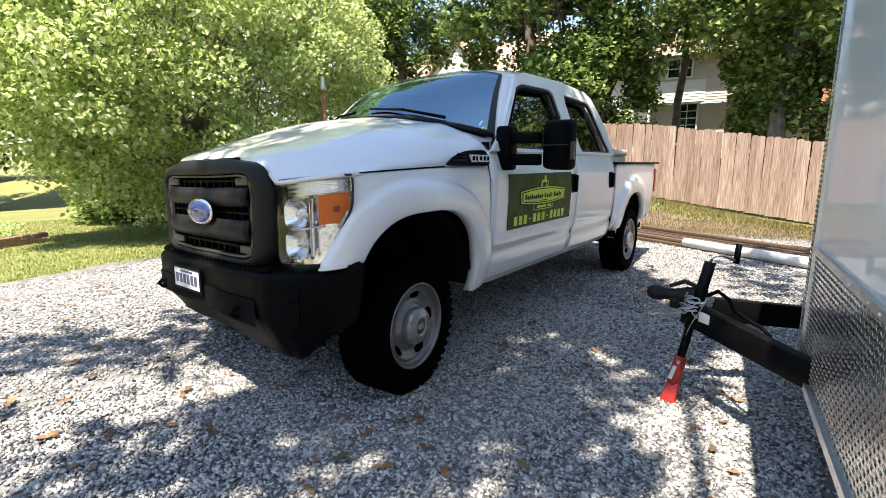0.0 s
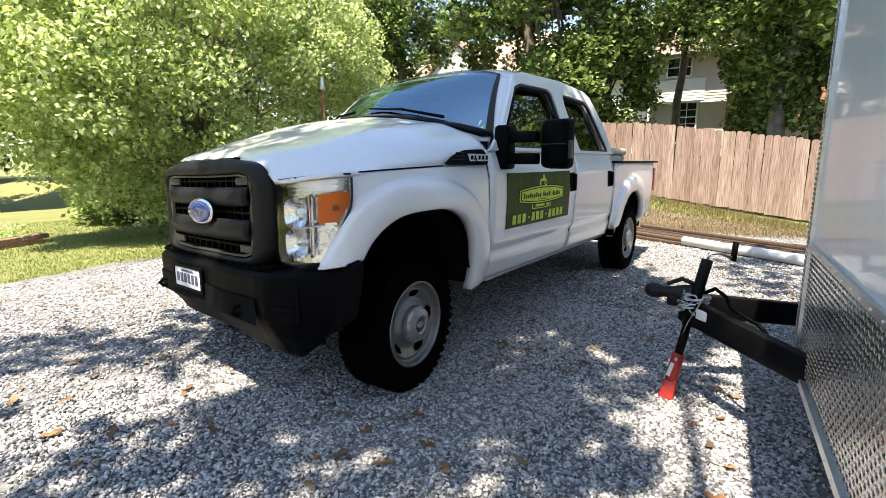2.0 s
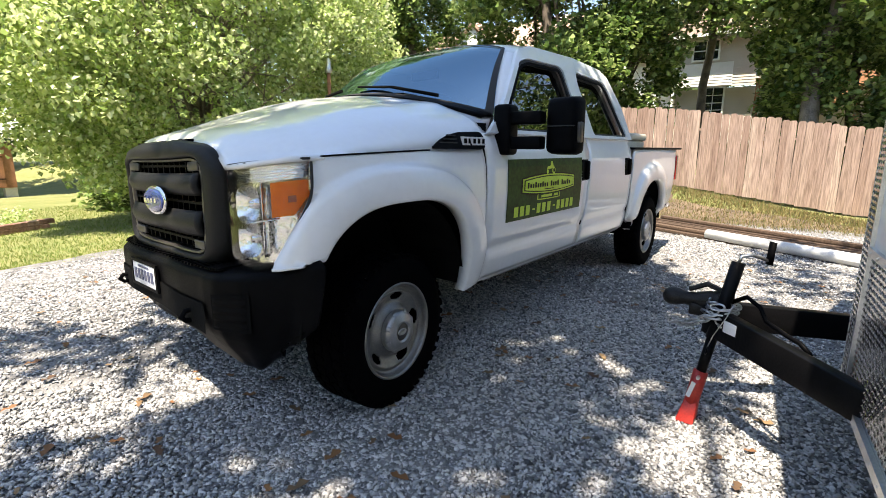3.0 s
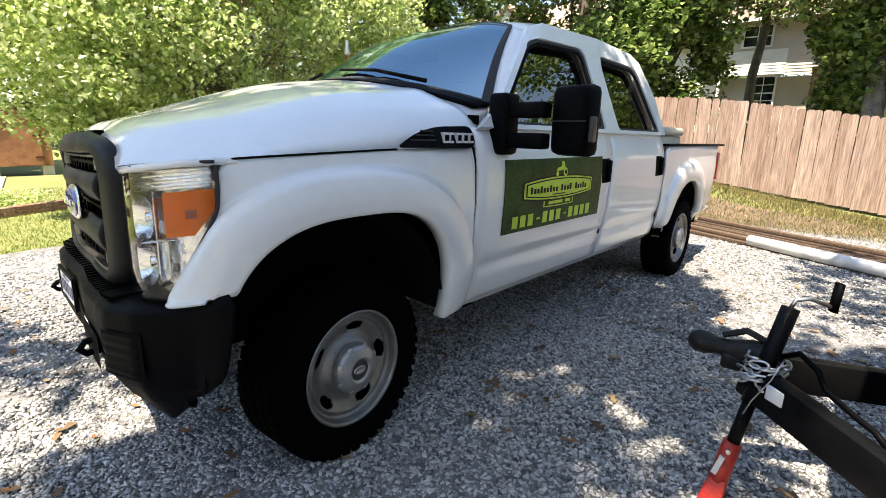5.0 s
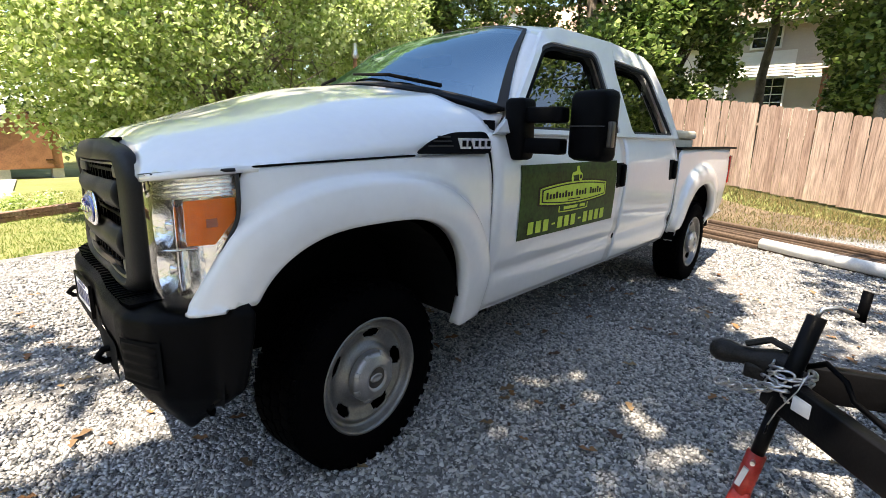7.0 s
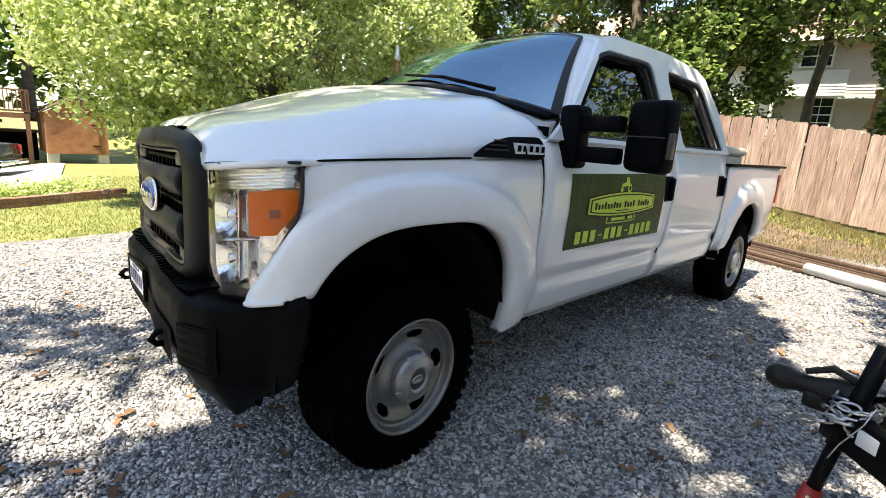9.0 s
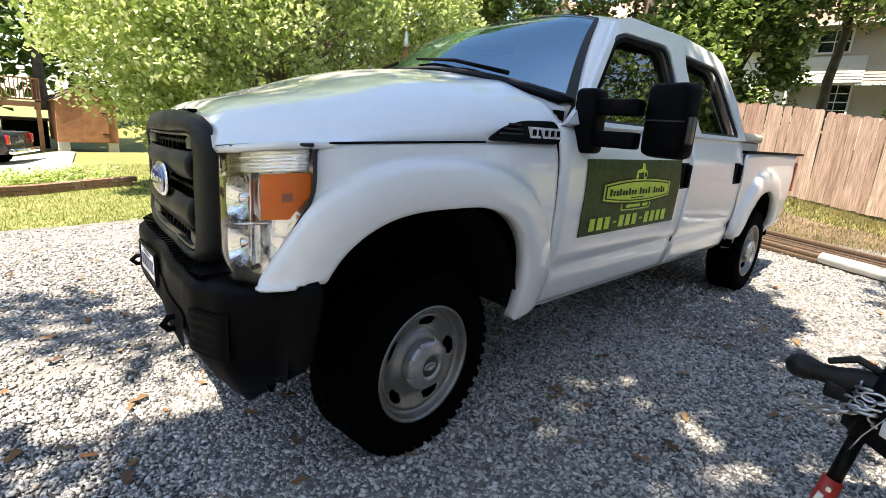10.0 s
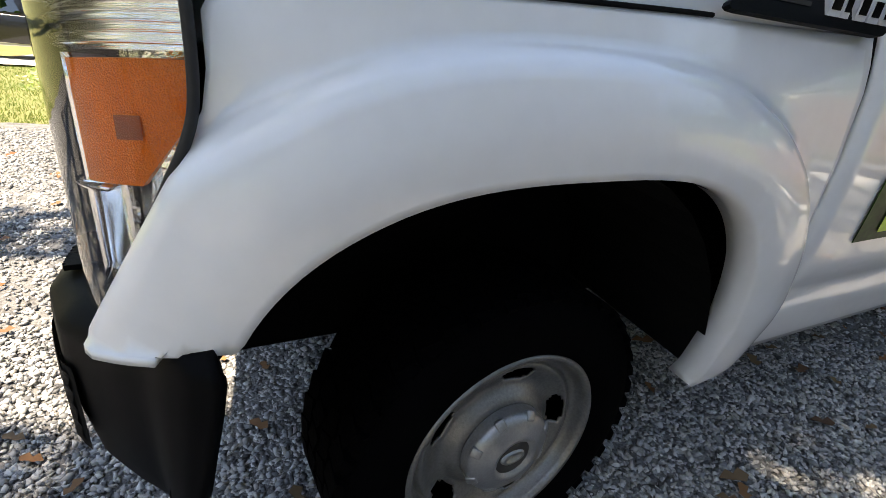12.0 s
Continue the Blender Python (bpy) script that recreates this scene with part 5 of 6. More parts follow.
beam("tongue_rail", (-0.84, 2.24, 0.47), (-1.55, 3.05, 0.43), 0.06, 0.13)
beam("tongue_cross_beam", (-0.32, 2.98, 0.45), (-1.35, 2.98, 0.45), 0.05, 0.10)
part("coupler", ring_loft([[(x, yy, z) for x, z in ((-0.80 + wd * math.cos(k * math.pi / 6), 0.535 + hh * math.sin(k * math.pi / 6)) for k in range(12))] for yy, wd, hh in ((2.015, 0.012, 0.012), (2.025, 0.036, 0.032), (2.05, 0.050, 0.046), (2.085, 0.052, 0.046), (2.125, 0.040, 0.034), (2.17, 0.038, 0.038), (2.23, 0.052, 0.056), (2.34, 0.062, 0.070))]), CAST, trailer, "worn black ball coupler", smooth=True)
part("coupler_latch", tube([(-0.80, 2.14, 0.585), (-0.80, 2.22, 0.625), (-0.79, 2.30, 0.60)], [0.012, 0.014, 0.012], 6), CAST, trailer)
part("coupler_skirt", box(-0.842, -0.758, 2.15, 2.28, 0.465, 0.525), CAST, trailer, bevel=0.012)
jack = Vector((-0.72, 2.315, 0))
ja, jb = Vector((-0.635, 2.215, 0.02)), Vector((-0.775, 2.345, 0.76))
def on_jack(t):
    return ja.lerp(jb, t)
part("jack_tube", tube([on_jack(0.50), on_jack(1.0)], 0.031, 16), FRAME_BLACK, trailer, "black jack tube", smooth=True)
part("jack_inner_tube", tube([on_jack(0.24), on_jack(0.52)], 0.024, 16), FRAME_BLACK, trailer, smooth=True)
foot = tube([on_jack(0.10), on_jack(0.30)], 0.034, 14)
part("jack_foot_tube", foot, RED, trailer, "red steel jack foot", smooth=True)
fp = bmesh.new()
bot, topz = [], []
for sx, sy in ((-1, -1), (1, -1), (1, 1), (-1, 1)):
    bot.append(fp.verts.new((ja.x + sx * 0.055, ja.y + sy * 0.042, 0.005)))
    topz.append(fp.verts.new(tuple(on_jack(0.12) + Vector((sx * 0.030, sy * 0.032, 0)))))
fp.faces.new(bot[::-1])
fp.faces.new(topz)
for i in range(4):
    fp.faces.new((bot[i], bot[(i + 1) % 4], topz[(i + 1) % 4], topz[i]))
part("jack_foot", fp, RED, trailer, "flared red jack foot", bevel=0.006)
part("foot_sticker", tube([on_jack(0.15) + Vector((0.035, -0.02, 0)), on_jack(0.24) + Vector((0.036, -0.012, 0))], 0.014, 4), LABEL_WHITE, trailer)
part("foot_pin", tube([on_jack(0.275) + Vector((0.05, 0.0, 0)), on_jack(0.275) - Vector((0.05, 0, 0))], 0.009, 8), GALV, trailer)
cr = on_jack(1.0)
part("jack_crank", tube([cr, cr + Vector((-0.005, 0.01, 0.03)), cr + Vector((-0.05, 0.05, 0.035)), cr + Vector((-0.12, 0.115, 0.01))], 0.008, 8), GALV, trailer, "bright steel crank", smooth=True)
part("crank_grip", tube([cr + Vector((-0.12, 0.115, -0.005)), cr + Vector((-0.125, 0.12, 0.105))], 0.016, 12), BLACK_PLASTIC, trailer, "black crank grip", smooth=True)
st = beam("rail_sticker", (-0.66, 2.345, 0.475), (-0.62, 2.405, 0.473), 0.064, 0.05, trailer, LABEL_WHITE)
# safety chain wrapped round the jack
chain = thing("safety_chain", "galvanised safety chain looped round the trailer jack", "chain")
def link(c, dirv, nv):
    bm = bmesh.new()
    dirv, nv = dirv.normalized(), (nv - dirv * nv.dot(dirv)).normalized()
    pts = []
    for k in range(12):
        a = k * math.pi / 6
        pts.append(c + dirv * (0.024 * math.cos(a) + 0.009 * (1 if math.cos(a) > 0 else -1)) + nv * 0.015 * math.sin(a))
    pts.append(pts[0])
    return tube(pts, 0.0048, 6, bm, caps=False)
rc = random.Random(8)
jd = (jb - ja).normalized()
o1 = jd.orthogonal().normalized()
o2 = jd.cross(o1)
prev = None
for k in range(34):
    a = k * 0.66
    t = 0.60 + 0.13 * (k / 34) + 0.015 * math.sin(k * 1.3)
    p = on_jack(t) + (o1 * math.cos(a) + o2 * math.sin(a)) * (0.052 + 0.016 * rc.random())
    tang = (o2 * math.cos(a) - o1 * math.sin(a)) + jd * 0.3
    part("chain_link", link(p, tang, jd if k % 2 else o1 * math.cos(a) + o2 * math.sin(a)), GALV, chain, smooth=True)
hang = [Vector((-0.70, 2.28, 0.50)), Vector((-0.73, 2.20, 0.455)), Vector((-0.76, 2.14, 0.44)), Vector((-0.78, 2.10, 0.43))]
for k in range(8):
    p = hang[0].lerp(hang[-1], k / 7) + Vector((0.03, -0.015, -0.02 * math.sin(k / 7 * math.pi)))
    part("chain_link", link(p, hang[-1] - hang[0], Vector((0, 0, 1)) if k % 2 else Vector((1, 0, 0))), GALV, chain, smooth=True)
cable = thing("breakaway_cable", "thin steel cable with a small hook", "cable")
part("wire", tube([(-0.73, 2.34, 0.56), (-0.66, 2.36, 0.58), (-0.63, 2.34, 0.52), (-0.655, 2.29, 0.42), (-0.665, 2.27, 0.36)], 0.0025, 5), GALV, cable, smooth=True)
part("hook", tube([(-0.665, 2.27, 0.36), (-0.65, 2.27, 0.345), (-0.668, 2.265, 0.325), (-0.685, 2.26, 0.335)], 0.004, 6), FRAME_BLACK, cable, smooth=True)
wiring = thing("trailer_wiring", "black wiring harness looped on the tongue", "cable")
part("harness", tube([(-0.79, 2.33, 0.55), (-0.76, 2.40, 0.60), (-0.72, 2.46, 0.58), (-0.70, 2.49, 0.53), (-0.62, 2.58, 0.52), (-0.56, 2.62, 0.53), (-0.54, 2.66, 0.50)], 0.011, 8), BLACK_PLASTIC, wiring, smooth=True)

# ---- things in and behind the bed ----
TAN = mat("beige_plastic", (0.40, 0.37, 0.30), 0.6, 0, 0.12, 8, 0.1, 100)
tbox = thing("storage_box", "beige plastic storage box in the truck bed", "box", (-3.95, 0.55, 0.84))
part("box_body", box(-0.30, 0.30, -0.35, 0.35, 0, 0.60), TAN, tbox, bevel=0.02)
part("box_lid", box(-0.32, 0.32, -0.37, 0.37, 0.60, 0.68), TAN, tbox, bevel=0.025)
part("latch", box(-0.33, -0.30, -0.05, 0.05, 0.50, 0.62), DEEP_BLACK, tbox, bevel=0.008)

# pipes and boards along the bank
PVC = mat("white_pipe", (0.70, 0.70, 0.68), 0.4, 0, 0.1, 6, 0.05, 80)
BOARD = island_mat("old_dark_boards", [(0.08, 0.055, 0.04), (0.13, 0.09, 0.065), (0.10, 0.07, 0.05)], 0.85, bump=0.3, by_object=True, grain=(6, 40, 40))
pipe = thing("plastic_pipe", "white plastic pipe lying on the gravel", "pipe")
pa, pb = Vector((-6.55, 1.30, 0.085)), Vector((-5.35, 3.55, 0.085))
pdir = (pb - pa).normalized()
bmp = tube([pa, pb], 0.075, 20, caps=False)
part("pipe_wall", bmp, PVC, pipe, smooth=True, thick=0.006)
pipe2 = thing("plastic_pipe", "white plastic pipe lying on the gravel", "pipe")
part("pipe_wall", tube([pa + Vector((-0.15, 0.28, -0.03)), pb + Vector((-0.15, 0.28, -0.03))], 0.05, 16, caps=False), PVC, pipe2, smooth=True, thick=0.005)
for k in range(9):
    row, col = k // 4, k % 4
    a = Vector((-7.75 + 0.13 * col + 0.2 * (k % 2), 0.05 + 0.15 * (k % 3), 0.03 + 0.055 * row))
    b = a + Vector((1.75, 3.6, 0))
    bd = thing("long_board", "dark weathered board stacked beside the drive", "board", group="stacked boards")
    part("plank", box(0, (b - a).length, -0.055, 0.055, -0.025, 0.025, m=Matrix.Translation(a) @ (b - a).to_track_quat("X", "Z").to_matrix().to_4x4()), BOARD, bd, bevel=0.005)

# ---- rusty pole and dark car beyond the hood ----
RUST = mat("rusty_steel", (0.30, 0.13, 0.06), 0.85, 0.1, 0.4, 9, 0.3, 60)
pole = thing("rusty_pole", "rusty orange steel pole with a coil on top", "pole", (-5.0, -5.5, -0.1))
part("pole_tube", tube([(0, 0, -0.1), (0, 0, 2.95)], 0.035, 12), RUST, pole, smooth=True)
part("coil", lathe([(0.05, -0.05), (0.08, 0), (0.06, 0.06), (0.04, 0.22), (0.001, 0.24)], 14, axis="z", at=(0, 0, 2.95)), GALV, pole, smooth=True)
CAR_BLACK = mat("black_car_paint", (0.008, 0.008, 0.009), 0.25, 0, 0.2, 4, coat=0.35, spec=0.3)


def black_pickup(at, rot, label, size=1.0):
    c = thing("black_pickup", label, "pickup truck", at)
    c.rotation_euler, c.scale = (0, 0, radians(rot)), (size, size, size)
    def prof(pts, hw, name, material, lab="", bev=0.04):
        bm = bmesh.new()
        l = [bm.verts.new((x, hw if z < 1.15 else hw - 0.13 * (z - 1.15) / 0.6, z)) for x, z in pts]
        r = [bm.verts.new((x, -hw if z < 1.15 else -hw + 0.13 * (z - 1.15) / 0.6, z)) for x, z in pts]
        bm.faces.new(l)
        bm.faces.new(r[::-1])
        for i in range(len(pts)):
            bm.faces.new((l[i], r[i], r[(i + 1) % len(pts)], l[(i + 1) % len(pts)]))
        return part(name, bm, material, c, lab, bevel=bev)
    prof([(2.6, 0.5), (2.75, 0.75), (2.7, 1.05), (1.25, 1.18), (-2.7, 1.12), (-2.75, 0.6), (-2.6, 0.45)], 0.96, "body", CAR_BLACK)
    prof([(1.2, 1.15), (0.45, 1.72), (-0.75, 1.75), (-1.05, 1.15)], 0.92, "cab", CAR_BLACK)
    for sgn in (1, -1):
        part("side_window", plate([(0.95, 1.2), (0.4, 1.64), (-0.65, 1.66), (-0.85, 1.2)], [], lambda x, z, s=sgn: (x, s * (0.925 - 0.13 * (z - 1.15) / 0.6 + 0.006), z)), GLASS, c, "dark side window")
        for wx in (1.75, -1.75):
            w = part("wheel", lathe([(0.001, 0.11), (0.2, 0.12), (0.22, 0.13), (0.36, 0.12), (0.385, 0.08), (0.385, -0.1), (0.2, -0.12)], 28, at=(wx, sgn * 0.86, 0.385)), RUBBER, c, smooth=True)
            part("rim", lathe([(0.001, 0.14), (0.08, 0.145), (0.19, 0.13), (0.215, 0.135)], 24, at=(wx, sgn * 0.86 + (0 if sgn > 0 else -0.28), 0.385)), STEEL, c, smooth=True)
        part("tail_light", box(-2.77, -2.66, sgn * 0.78, sgn * 0.95, 0.78, 1.08), RED_LENS, c, "red tail light", bevel=0.01)
    part("rear_bumper", box(-2.92, -2.74, -0.94, 0.94, 0.48, 0.64), CHROME, c, "chrome rear bumper", bevel=0.02)
    part("plate_panel", box(-2.93, -2.925, -0.15, 0.15, 0.5, 0.62), PLATE_WHITE, c)
    return c


black_pickup((-5.3, -5.1, -0.08), 2, "black pickup parked beside the white truck", 1.12)
black_pickup((2.4, -20.6, left_z(2.4, -20.6)), -24, "black pickup parked by the neighbouring house")
black_pickup((4.7, -16.6, left_z(4.7, -16.6)), -14, "dark pickup parked on the far drive")

# ---- far drive, block edging, shed ----
tagged(finish("far_drive", grid(lambda u, v: (lambda x, y: (x, y, ground_z(x, y) + 0.05))(-0.6 + 6 * u - 1.5 * v, -13.6 - 10 * v), 24, 18), CONCRETE, smooth=True), "pale sunlit concrete drive by the neighbouring house", "driveway", kind="structure")
BLOCK = island_mat("red_grey_edging_blocks", [(0.22, 0.12, 0.09), (0.30, 0.19, 0.15), (0.26, 0.15, 0.12), (0.34, 0.24, 0.20)], 0.9, bump=0.4, by_object=True, grain=(30, 30, 30))
edging = thing("block_edging", "low curved edging of reddish concrete blocks round a flower bed", "edging")
bme = bmesh.new()
box(-0.14, 0.14, -0.075, 0.075, 0, 0.092, bme)
bmesh.ops.bevel(bme, geom=bme.edges[:], offset=0.008, segments=1, affect="EDGES")
block_mesh = bpy.data.meshes.new("block")
bme.to_mesh(block_mesh)
bme.free()
block_mesh.materials.append(BLOCK)
def bed_line(t):
    return Vector((2.4 - 3.6 * t, -8.3 - 1.7 * t - 0.4 * math.sin(t * 3), 0))
for row in range(2):
    for k in range(19):
        t = (k + 0.5 * row) / 18.5
        p, q = bed_line(t), bed_line(t + 0.01)
        ob = new("block", block_mesh)
        ob.parent = edging
        ob.location = (p.x, p.y, ground_z(p.x, p.y) + 0.005 + row * 0.094)
        ob.rotation_euler = (0, 0, math.atan2(q.y - p.y, q.x - p.x) + rp.uniform(-0.05, 0.05))
c = np.array([(lambda p: (p.x + rng.uniform(-0.3, 0.5), p.y - rng.uniform(0.4, 1.6), left_z(p.x, p.y - 1) + 0.10 + rng.uniform(0, 0.15)))(bed_line(rng.uniform(0, 0.95))) for _ in range(70)])
soup("flower_bed_plants", *leaf_cloud(c, 0.25, 5000, 0.07), LEAF_BRIGHT, "low leafy plants in the flower bed", "plants")

PLY = mat("reddish_stained_wood", (0.30, 0.135, 0.065), 0.8, 0, 0.35, 3, 0.4, 40)
shed = thing("garden_shed", "small reddish plywood shed raised on blocks", "shed", (-2.75, -25.6, -0.62))
part("front_wall", plate([(-1.1, 0.25), (1.1, 0.25), (1.1, 1.95), (0, 2.6), (-1.1, 1.95)], [], lambda x, z: (x, 1.2, z)), PLY, shed, thick=0.05)
part("body", box(-1.1, 1.1, -1.2, 1.17, 0.25, 1.95), PLY, shed)
for sgn in (1, -1):
    bm = bmesh.new()
    vs = [bm.verts.new(p) for p in ((0, 1.3, 2.64), (sgn * 1.25, 1.3, 1.90), (sgn * 1.25, -1.3, 1.90), (0, -1.3, 2.64))]
    bm.faces.new(vs)
    part("roof", bm, BOARD, shed, thick=0.05)
door = part("door", box(-0.75, 0.15, 1.225, 1.26, 0.3, 1.9), PLY, shed)
for z in (0.6, 1.5):
    part("hinge", box(-0.75, -0.5, 1.26, 1.275, z, z + 0.04), DEEP_BLACK, door)
for x in (-0.9, 0.9):
    part("block", box(x - 0.2, x + 0.2, 0.8, 1.15, -0.2, 0.25), CONCRETE, shed)
shed2 = thing("small_shed", "small dark shed with a lattice side", "shed", (-0.9, -28.5, -0.95))
part("body", box(-0.8, 0.8, -0.7, 0.7, 0, 1.3), DEEP_BLACK, shed2)
part("roof", box(-0.95, 0.95, -0.85, 0.85, 1.3, 1.4), BOARD, shed2)

# ---- houses ----
SIDING = mat("beige_vinyl_siding", (0.50, 0.46, 0.40), 0.7, 0, 0.05, 3)
SIDING_W = mat("white_vinyl_siding", (0.72, 0.71, 0.68), 0.7, 0, 0.05, 3)
ROOF = mat("brown_shingles", (0.22, 0.15, 0.115), 0.95, 0, 0.3, 6, 0.6, 30)
DECK = mat("stained_deck_wood", (0.34, 0.17, 0.09), 0.8, 0, 0.3, 5, 0.3, 50)
PANE = mat("dark_window_pane", (0.02, 0.025, 0.03), 0.06, 0, 0.2, 3, coat=1.0)
TRIM = mat("white_trim", (0.72, 0.72, 0.70), 0.5, 0, 0.05, 4)


def siding_wall(parent, a, b, z0, z1, material, name="wall"):
    """A wall of lapped boards from a to b."""
    a, b = Vector(a), Vector(b)
    d = (b - a).normalized()
    n = Vector((d.y, -d.x))
    bm = bmesh.new()
    z, last = z0, None
    while z < z1 - 1e-6:
        t = min(z + 0.115, z1)
        vs = [bm.verts.new((*(a + n * 0.022), z)), bm.verts.new((*(b + n * 0.022), z)), bm.verts.new((*(b + n * 0.004), t)), bm.verts.new((*(a + n * 0.004), t))]
        bm.faces.new(vs)
        if last:
            bm.faces.new((last[3], last[2], vs[1], vs[0]))
        last = vs
        z = t
    back = [bm.verts.new((*(a - n * 0.12), z1)), bm.verts.new((*(b - n * 0.12), z1)), bm.verts.new((*(b - n * 0.12), z0)), bm.verts.new((*(a - n * 0.12), z0))]
    bm.faces.new((last[3], last[2], back[1], back[0]))
    bm.faces.new(back)
    me = bpy.data.meshes.new(name)
    bm.to_mesh(me)
    bm.free()
    me.materials.append(material)
    ob = new(name, me)
    ob.parent = parent
    return ob


def house_window(parent, c, d, w, h, cols=2, rows=2):
    """A window: frame, bars and pane, set on a wall that runs along d."""
    c, d = Vector(c), Vector((*d, 0)).normalized()
    n = Vector((d.y, -d.x, 0))
    M = Matrix((( d.x, n.x, 0, c.x), (d.y, n.y, 0, c.y), (0, 0, 1, c.z), (0, 0, 0, 1)))
    win = part("window", plate([(-w / 2 - 0.07, -0.07), (w / 2 + 0.07, -0.07), (w / 2 + 0.07, h + 0.07), (-w / 2 - 0.07, h + 0.07)], [[(-w / 2, 0), (w / 2, 0), (w / 2, h), (-w / 2, h)]], lambda x, z: M @ Vector((x, 0.05, z))), TRIM, parent, "white-framed window", thick=0.05)
    part("pane", box(-w / 2, w / 2, 0.028, 0.034, 0, h, m=M), PANE, win)
    bars = bmesh.new()
    for k in range(1, cols):
        x = -w / 2 + w * k / cols
        box(x - 0.015, x + 0.015, 0.034, 0.05, 0, h, bars, M)
    for k in range(1, rows):
        z = h * k / rows
        box(-w / 2, w / 2, 0.034, 0.05, z - (0.03 if k * 2 == rows else 0.015), z + 0.015, bars, M)
    part("glazing_bars", bars, TRIM, win)
    return win


def roof_slab(parent, pts, material=ROOF, name="roof"):
    bm = bmesh.new()
    bm.faces.new([bm.verts.new(p) for p in pts])
    return part(name, bm, material, parent, thick=0.12)


def railing(parent, a, b, z, material, h=0.95, step=0.14):
    a, b = Vector(a), Vector(b)
    L = (b - a).length
    for dz in (0.1, h):
        part("rail", tube([(*a, z + dz), (*b, z + dz)], 0.045, 4), material, parent)
    bm = bmesh.new()
    for k in range(int(L / step) + 1):
        p = a.lerp(b, min(1, k * step / L))
        box(p.x - 0.02, p.x + 0.02, p.y - 0.02, p.y + 0.02, z + 0.1, z + h, bm)
    part("balusters", bm, material, parent)


# house beyond the fence: lower storey set back, upper storey, deck and stairs
h1 = thing("neighbour_house", "two-storey house with beige siding, deck and brown roof beyond the fence", "house")
HX = -23.0
siding_wall(h1, (HX - 0.5, -3.4), (HX - 0.5, 9.0), 1.2, 4.0, SIDING)
siding_wall(h1, (HX, -3.4), (HX, 0.1), 4.0, 6.1, SIDING)
siding_wall(h1, (HX + 0.02, -3.4), (HX + 0.02, -1.0), 4.05, 5.0, SIDING_W, "bay_wall")
siding_wall(h1, (HX - 0.5, 0.1), (HX - 0.5, 9.0), 4.0, 6.1, SIDING)
siding_wall(h1, (HX - 1.0, -7.0), (HX - 1.0, -3.4), 1.2, 5.6, SIDING_W, "wing_wall")
siding_wall(h1, (HX - 1.0, -3.4), (HX, -3.4), 1.2, 6.1, SIDING, "side_wall")
house_window(h1, (HX - 0.5, -1.75, 2.75), (0, 1), 0.8, 1.25, 2, 4)
house_window(h1, (HX, -2.1, 5.15), (0, 1), 0.95, 0.75, 2, 2)
house_window(h1, (HX - 0.5, 3.2, 4.6), (0, 1), 0.9, 1.2, 2, 4)
house_window(h1, (HX - 0.5, 5.2, 4.6), (0, 1), 0.9, 1.2, 2, 4)
house_window(h1, (HX - 0.5, 1.6, 4.1), (0, 1), 1.5, 1.9, 2, 1)
roof_slab(h1, [(HX + 0.6, -3.9, 6.1), (HX + 0.6, 9.6, 6.1), (HX - 4.5, 9.6, 8.4), (HX - 4.5, -3.9, 8.4)])
roof_slab(h1, [(HX - 0.5, -7.5, 5.6), (HX - 0.5, -3.5, 5.6), (HX - 4.5, -3.5, 7.2), (HX - 4.5, -7.5, 7.2)])
part("gutter", box(HX + 0.58, HX + 0.68, -3.9, 9.6, 6.0, 6.12), TRIM, h1)
part("downpipe", box(HX - 0.02, HX + 0.06, -3.36, -3.26, 1.2, 6.0), TRIM, h1)
part("deck_floor", box(HX - 0.4, HX + 2.2, 0.1, 6.5, 3.86, 4.0), DECK, h1, "raised wooden deck")
railing(h1, (HX + 2.2, 0.1), (HX + 2.2, 6.5), 4.0, TRIM)
for y_ in (0.2, 3.2, 6.4):
    part("deck_post", box(HX + 2.05, HX + 2.2, y_ - 0.07, y_ + 0.07, 1.0, 3.9), DECK, h1)
for k in range(12):
    part("stair_tread", box(HX + 2.3, HX + 3.2, 3.4 - k * 0.26, 3.68 - k * 0.26, 3.75 - k * 0.2, 3.79 - k * 0.2), DECK, h1)
for x_ in (HX + 2.3, HX + 3.2):
    part("stair_rail", tube([(x_, 3.5, 4.7), (x_, 0.5, 2.4)], 0.05, 4), DECK, h1)
    part("stair_stringer", tube([(x_, 3.5, 3.75), (x_, 0.5, 1.4)], 0.09, 4), DECK, h1)

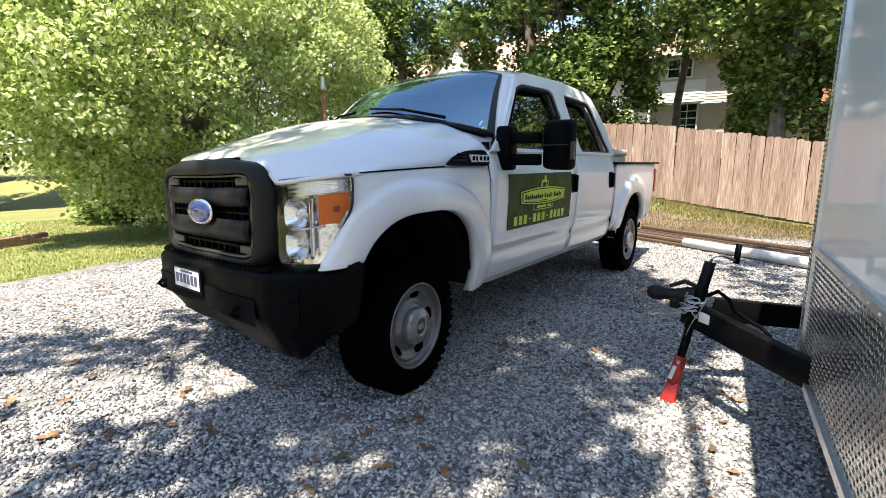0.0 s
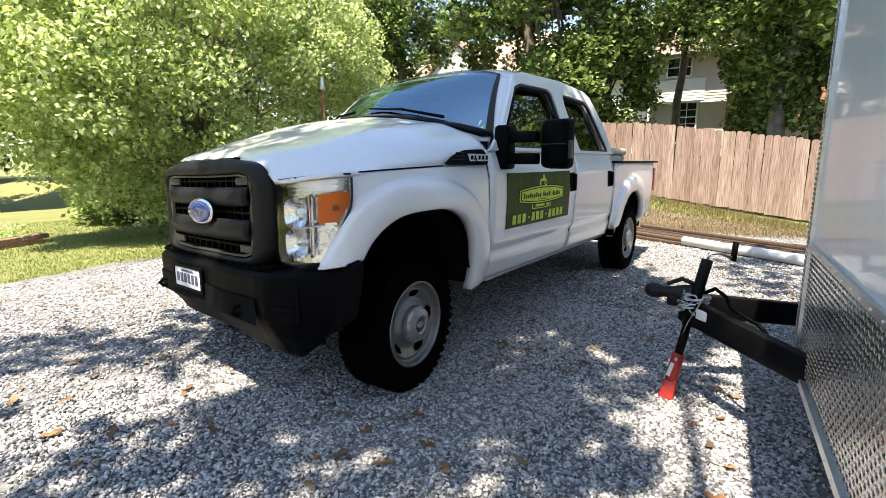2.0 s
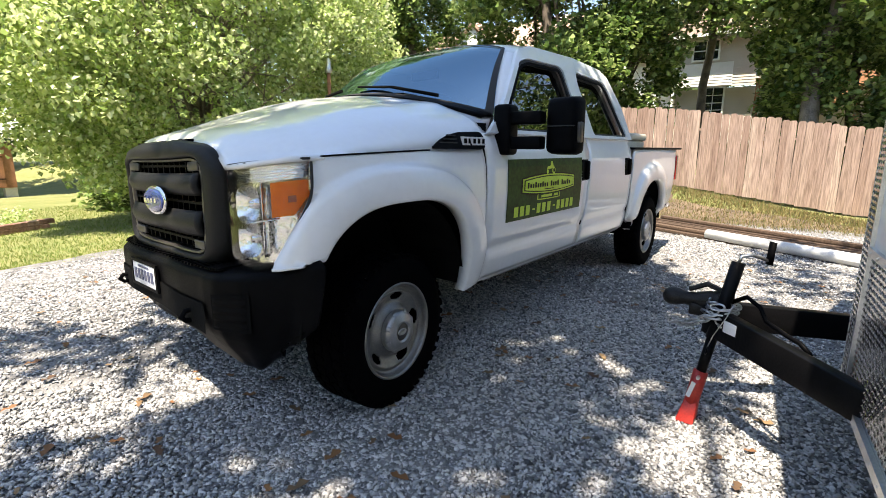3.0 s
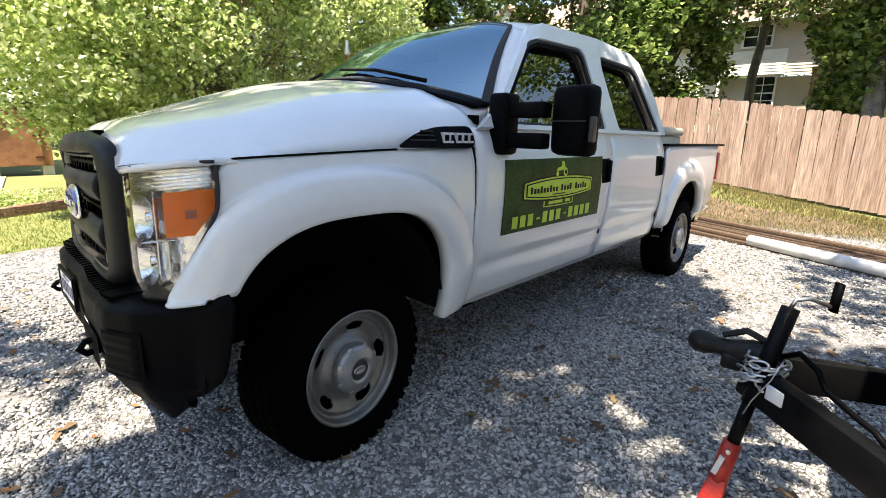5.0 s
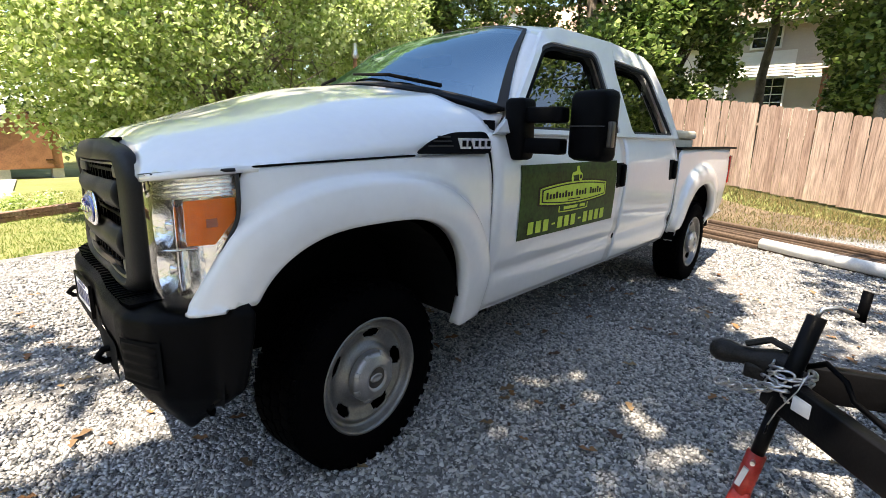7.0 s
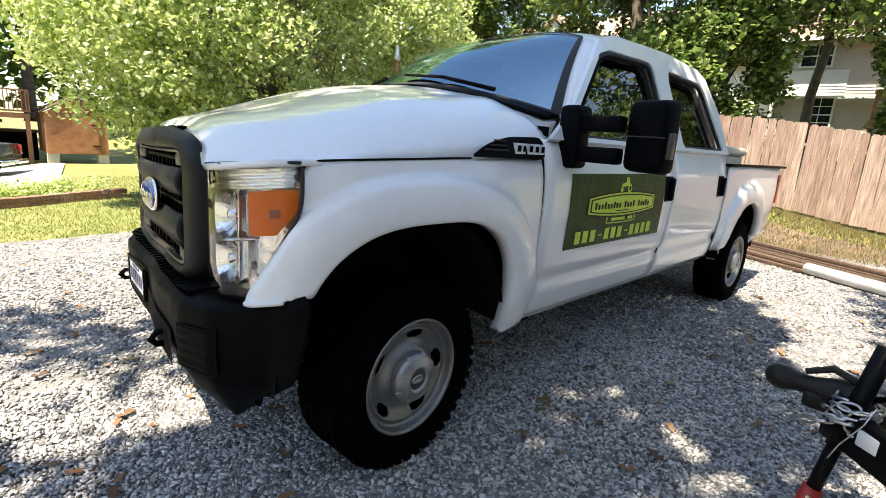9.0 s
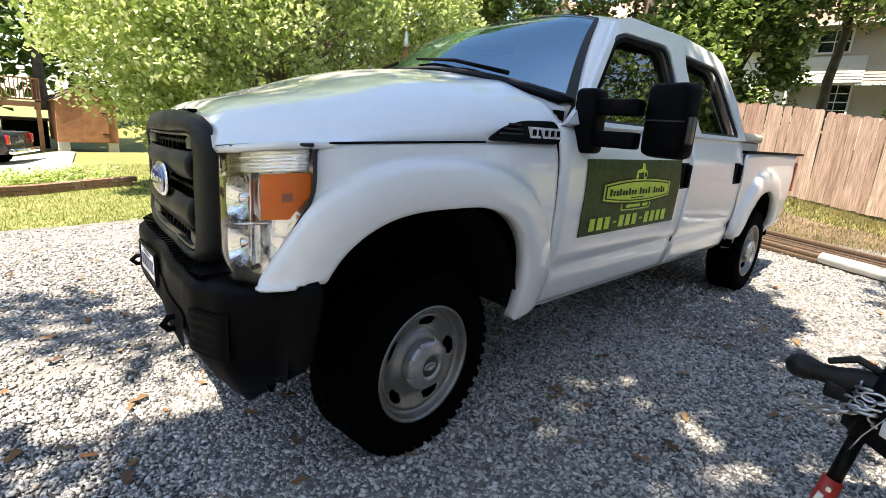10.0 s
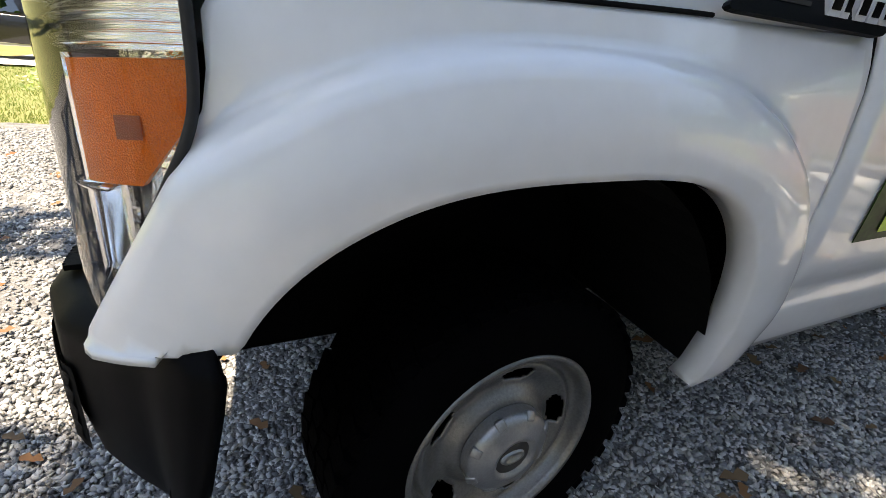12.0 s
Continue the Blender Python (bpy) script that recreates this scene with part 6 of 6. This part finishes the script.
# house with a tan roof behind the trees
h2 = thing("tan_roof_house", "house with a sunlit tan roof behind the trees", "house")
ROOF_TAN = mat("tan_shingles", (0.46, 0.30, 0.23), 0.95, 0, 0.2, 6, 0.4, 30)
siding_wall(h2, (-21.5, -17.5), (-21.5, -8.5), 1.5, 5.6, SIDING)
siding_wall(h2, (-21.0, -19.5), (-21.0, -17.5), 1.5, 5.2, SIDING_W)
roof_slab(h2, [(-20.9, -18.5, 5.5), (-20.9, -8.0, 5.5), (-25.5, -8.0, 8.6), (-25.5, -18.5, 8.6)], ROOF_TAN)
bm = bmesh.new()
bm.faces.new([bm.verts.new(p) for p in ((-20.4, -14.6, 5.6), (-20.4, -10.6, 5.6), (-20.4, -12.6, 7.4))])
part("gable", bm, SIDING_W, h2, thick=0.1)
roof_slab(h2, [(-20.2, -15.0, 5.5), (-20.2, -12.6, 7.6), (-24, -12.6, 7.6), (-24, -15.0, 5.5)], ROOF_TAN)
roof_slab(h2, [(-20.2, -10.2, 5.5), (-20.2, -12.6, 7.6), (-24, -12.6, 7.6), (-24, -10.2, 5.5)], ROOF_TAN)
house_window(h2, (-21.5, -16.2, 3.0), (0, 1), 1.0, 1.3)

# house at the far drive with a small deck
h3 = thing("siding_house", "tall house wall with beige lap siding beside the far drive", "house", (-0.4, 0.6, -1.75))
siding_wall(h3, (7.5, -25.2), (1.35, -25.2), 0.6, 8.2, SIDING)
siding_wall(h3, (1.35, -25.2), (1.35, -33), 0.6, 8.2, SIDING)
house_window(h3, (2.4, -25.2, 1.85), (-1, 0), 0.9, 0.7, 2, 1)
house_window(h3, (5.0, -25.2, 5.0), (-1, 0), 1.1, 1.4)
roof_slab(h3, [(8, -24.6, 8.2), (0.9, -24.6, 8.2), (0.9, -29, 10.5), (8, -29, 10.5)])
part("corner_trim", box(1.30, 1.42, -25.26, -25.14, 0.6, 8.2), TRIM, h3)
part("deck_floor", box(-0.9, 1.3, -28.5, -26.0, 2.75, 2.95), DECK, h3, "red-stained wooden deck")
railing(h3, (1.3, -26.0), (-0.9, -26.0), 2.95, DECK)
railing(h3, (-0.9, -26.0), (-0.9, -28.5), 2.95, DECK)
for x_ in (-0.8, 1.2):
    part("deck_post", box(x_ - 0.08, x_ + 0.08, -26.1, -25.95, 0.5, 2.8), DECK, h3)

# the tongue with all that it carries
for ob in [o for o in trailer.children if o.name.split(".")[0] in TONGUE] + [o for t in (chain, cable, wiring) for o in t.children]:
    for v in ob.data.vertices:
        k = min(1, max(0, (2.9 - v.co.y) / 0.5))
        v.co.x -= 0.14 * k
        v.co.y -= 0.02 * k
        v.co.z += 0.055 * k * min(1, max(0, v.co.z - 0.1) / 0.4)
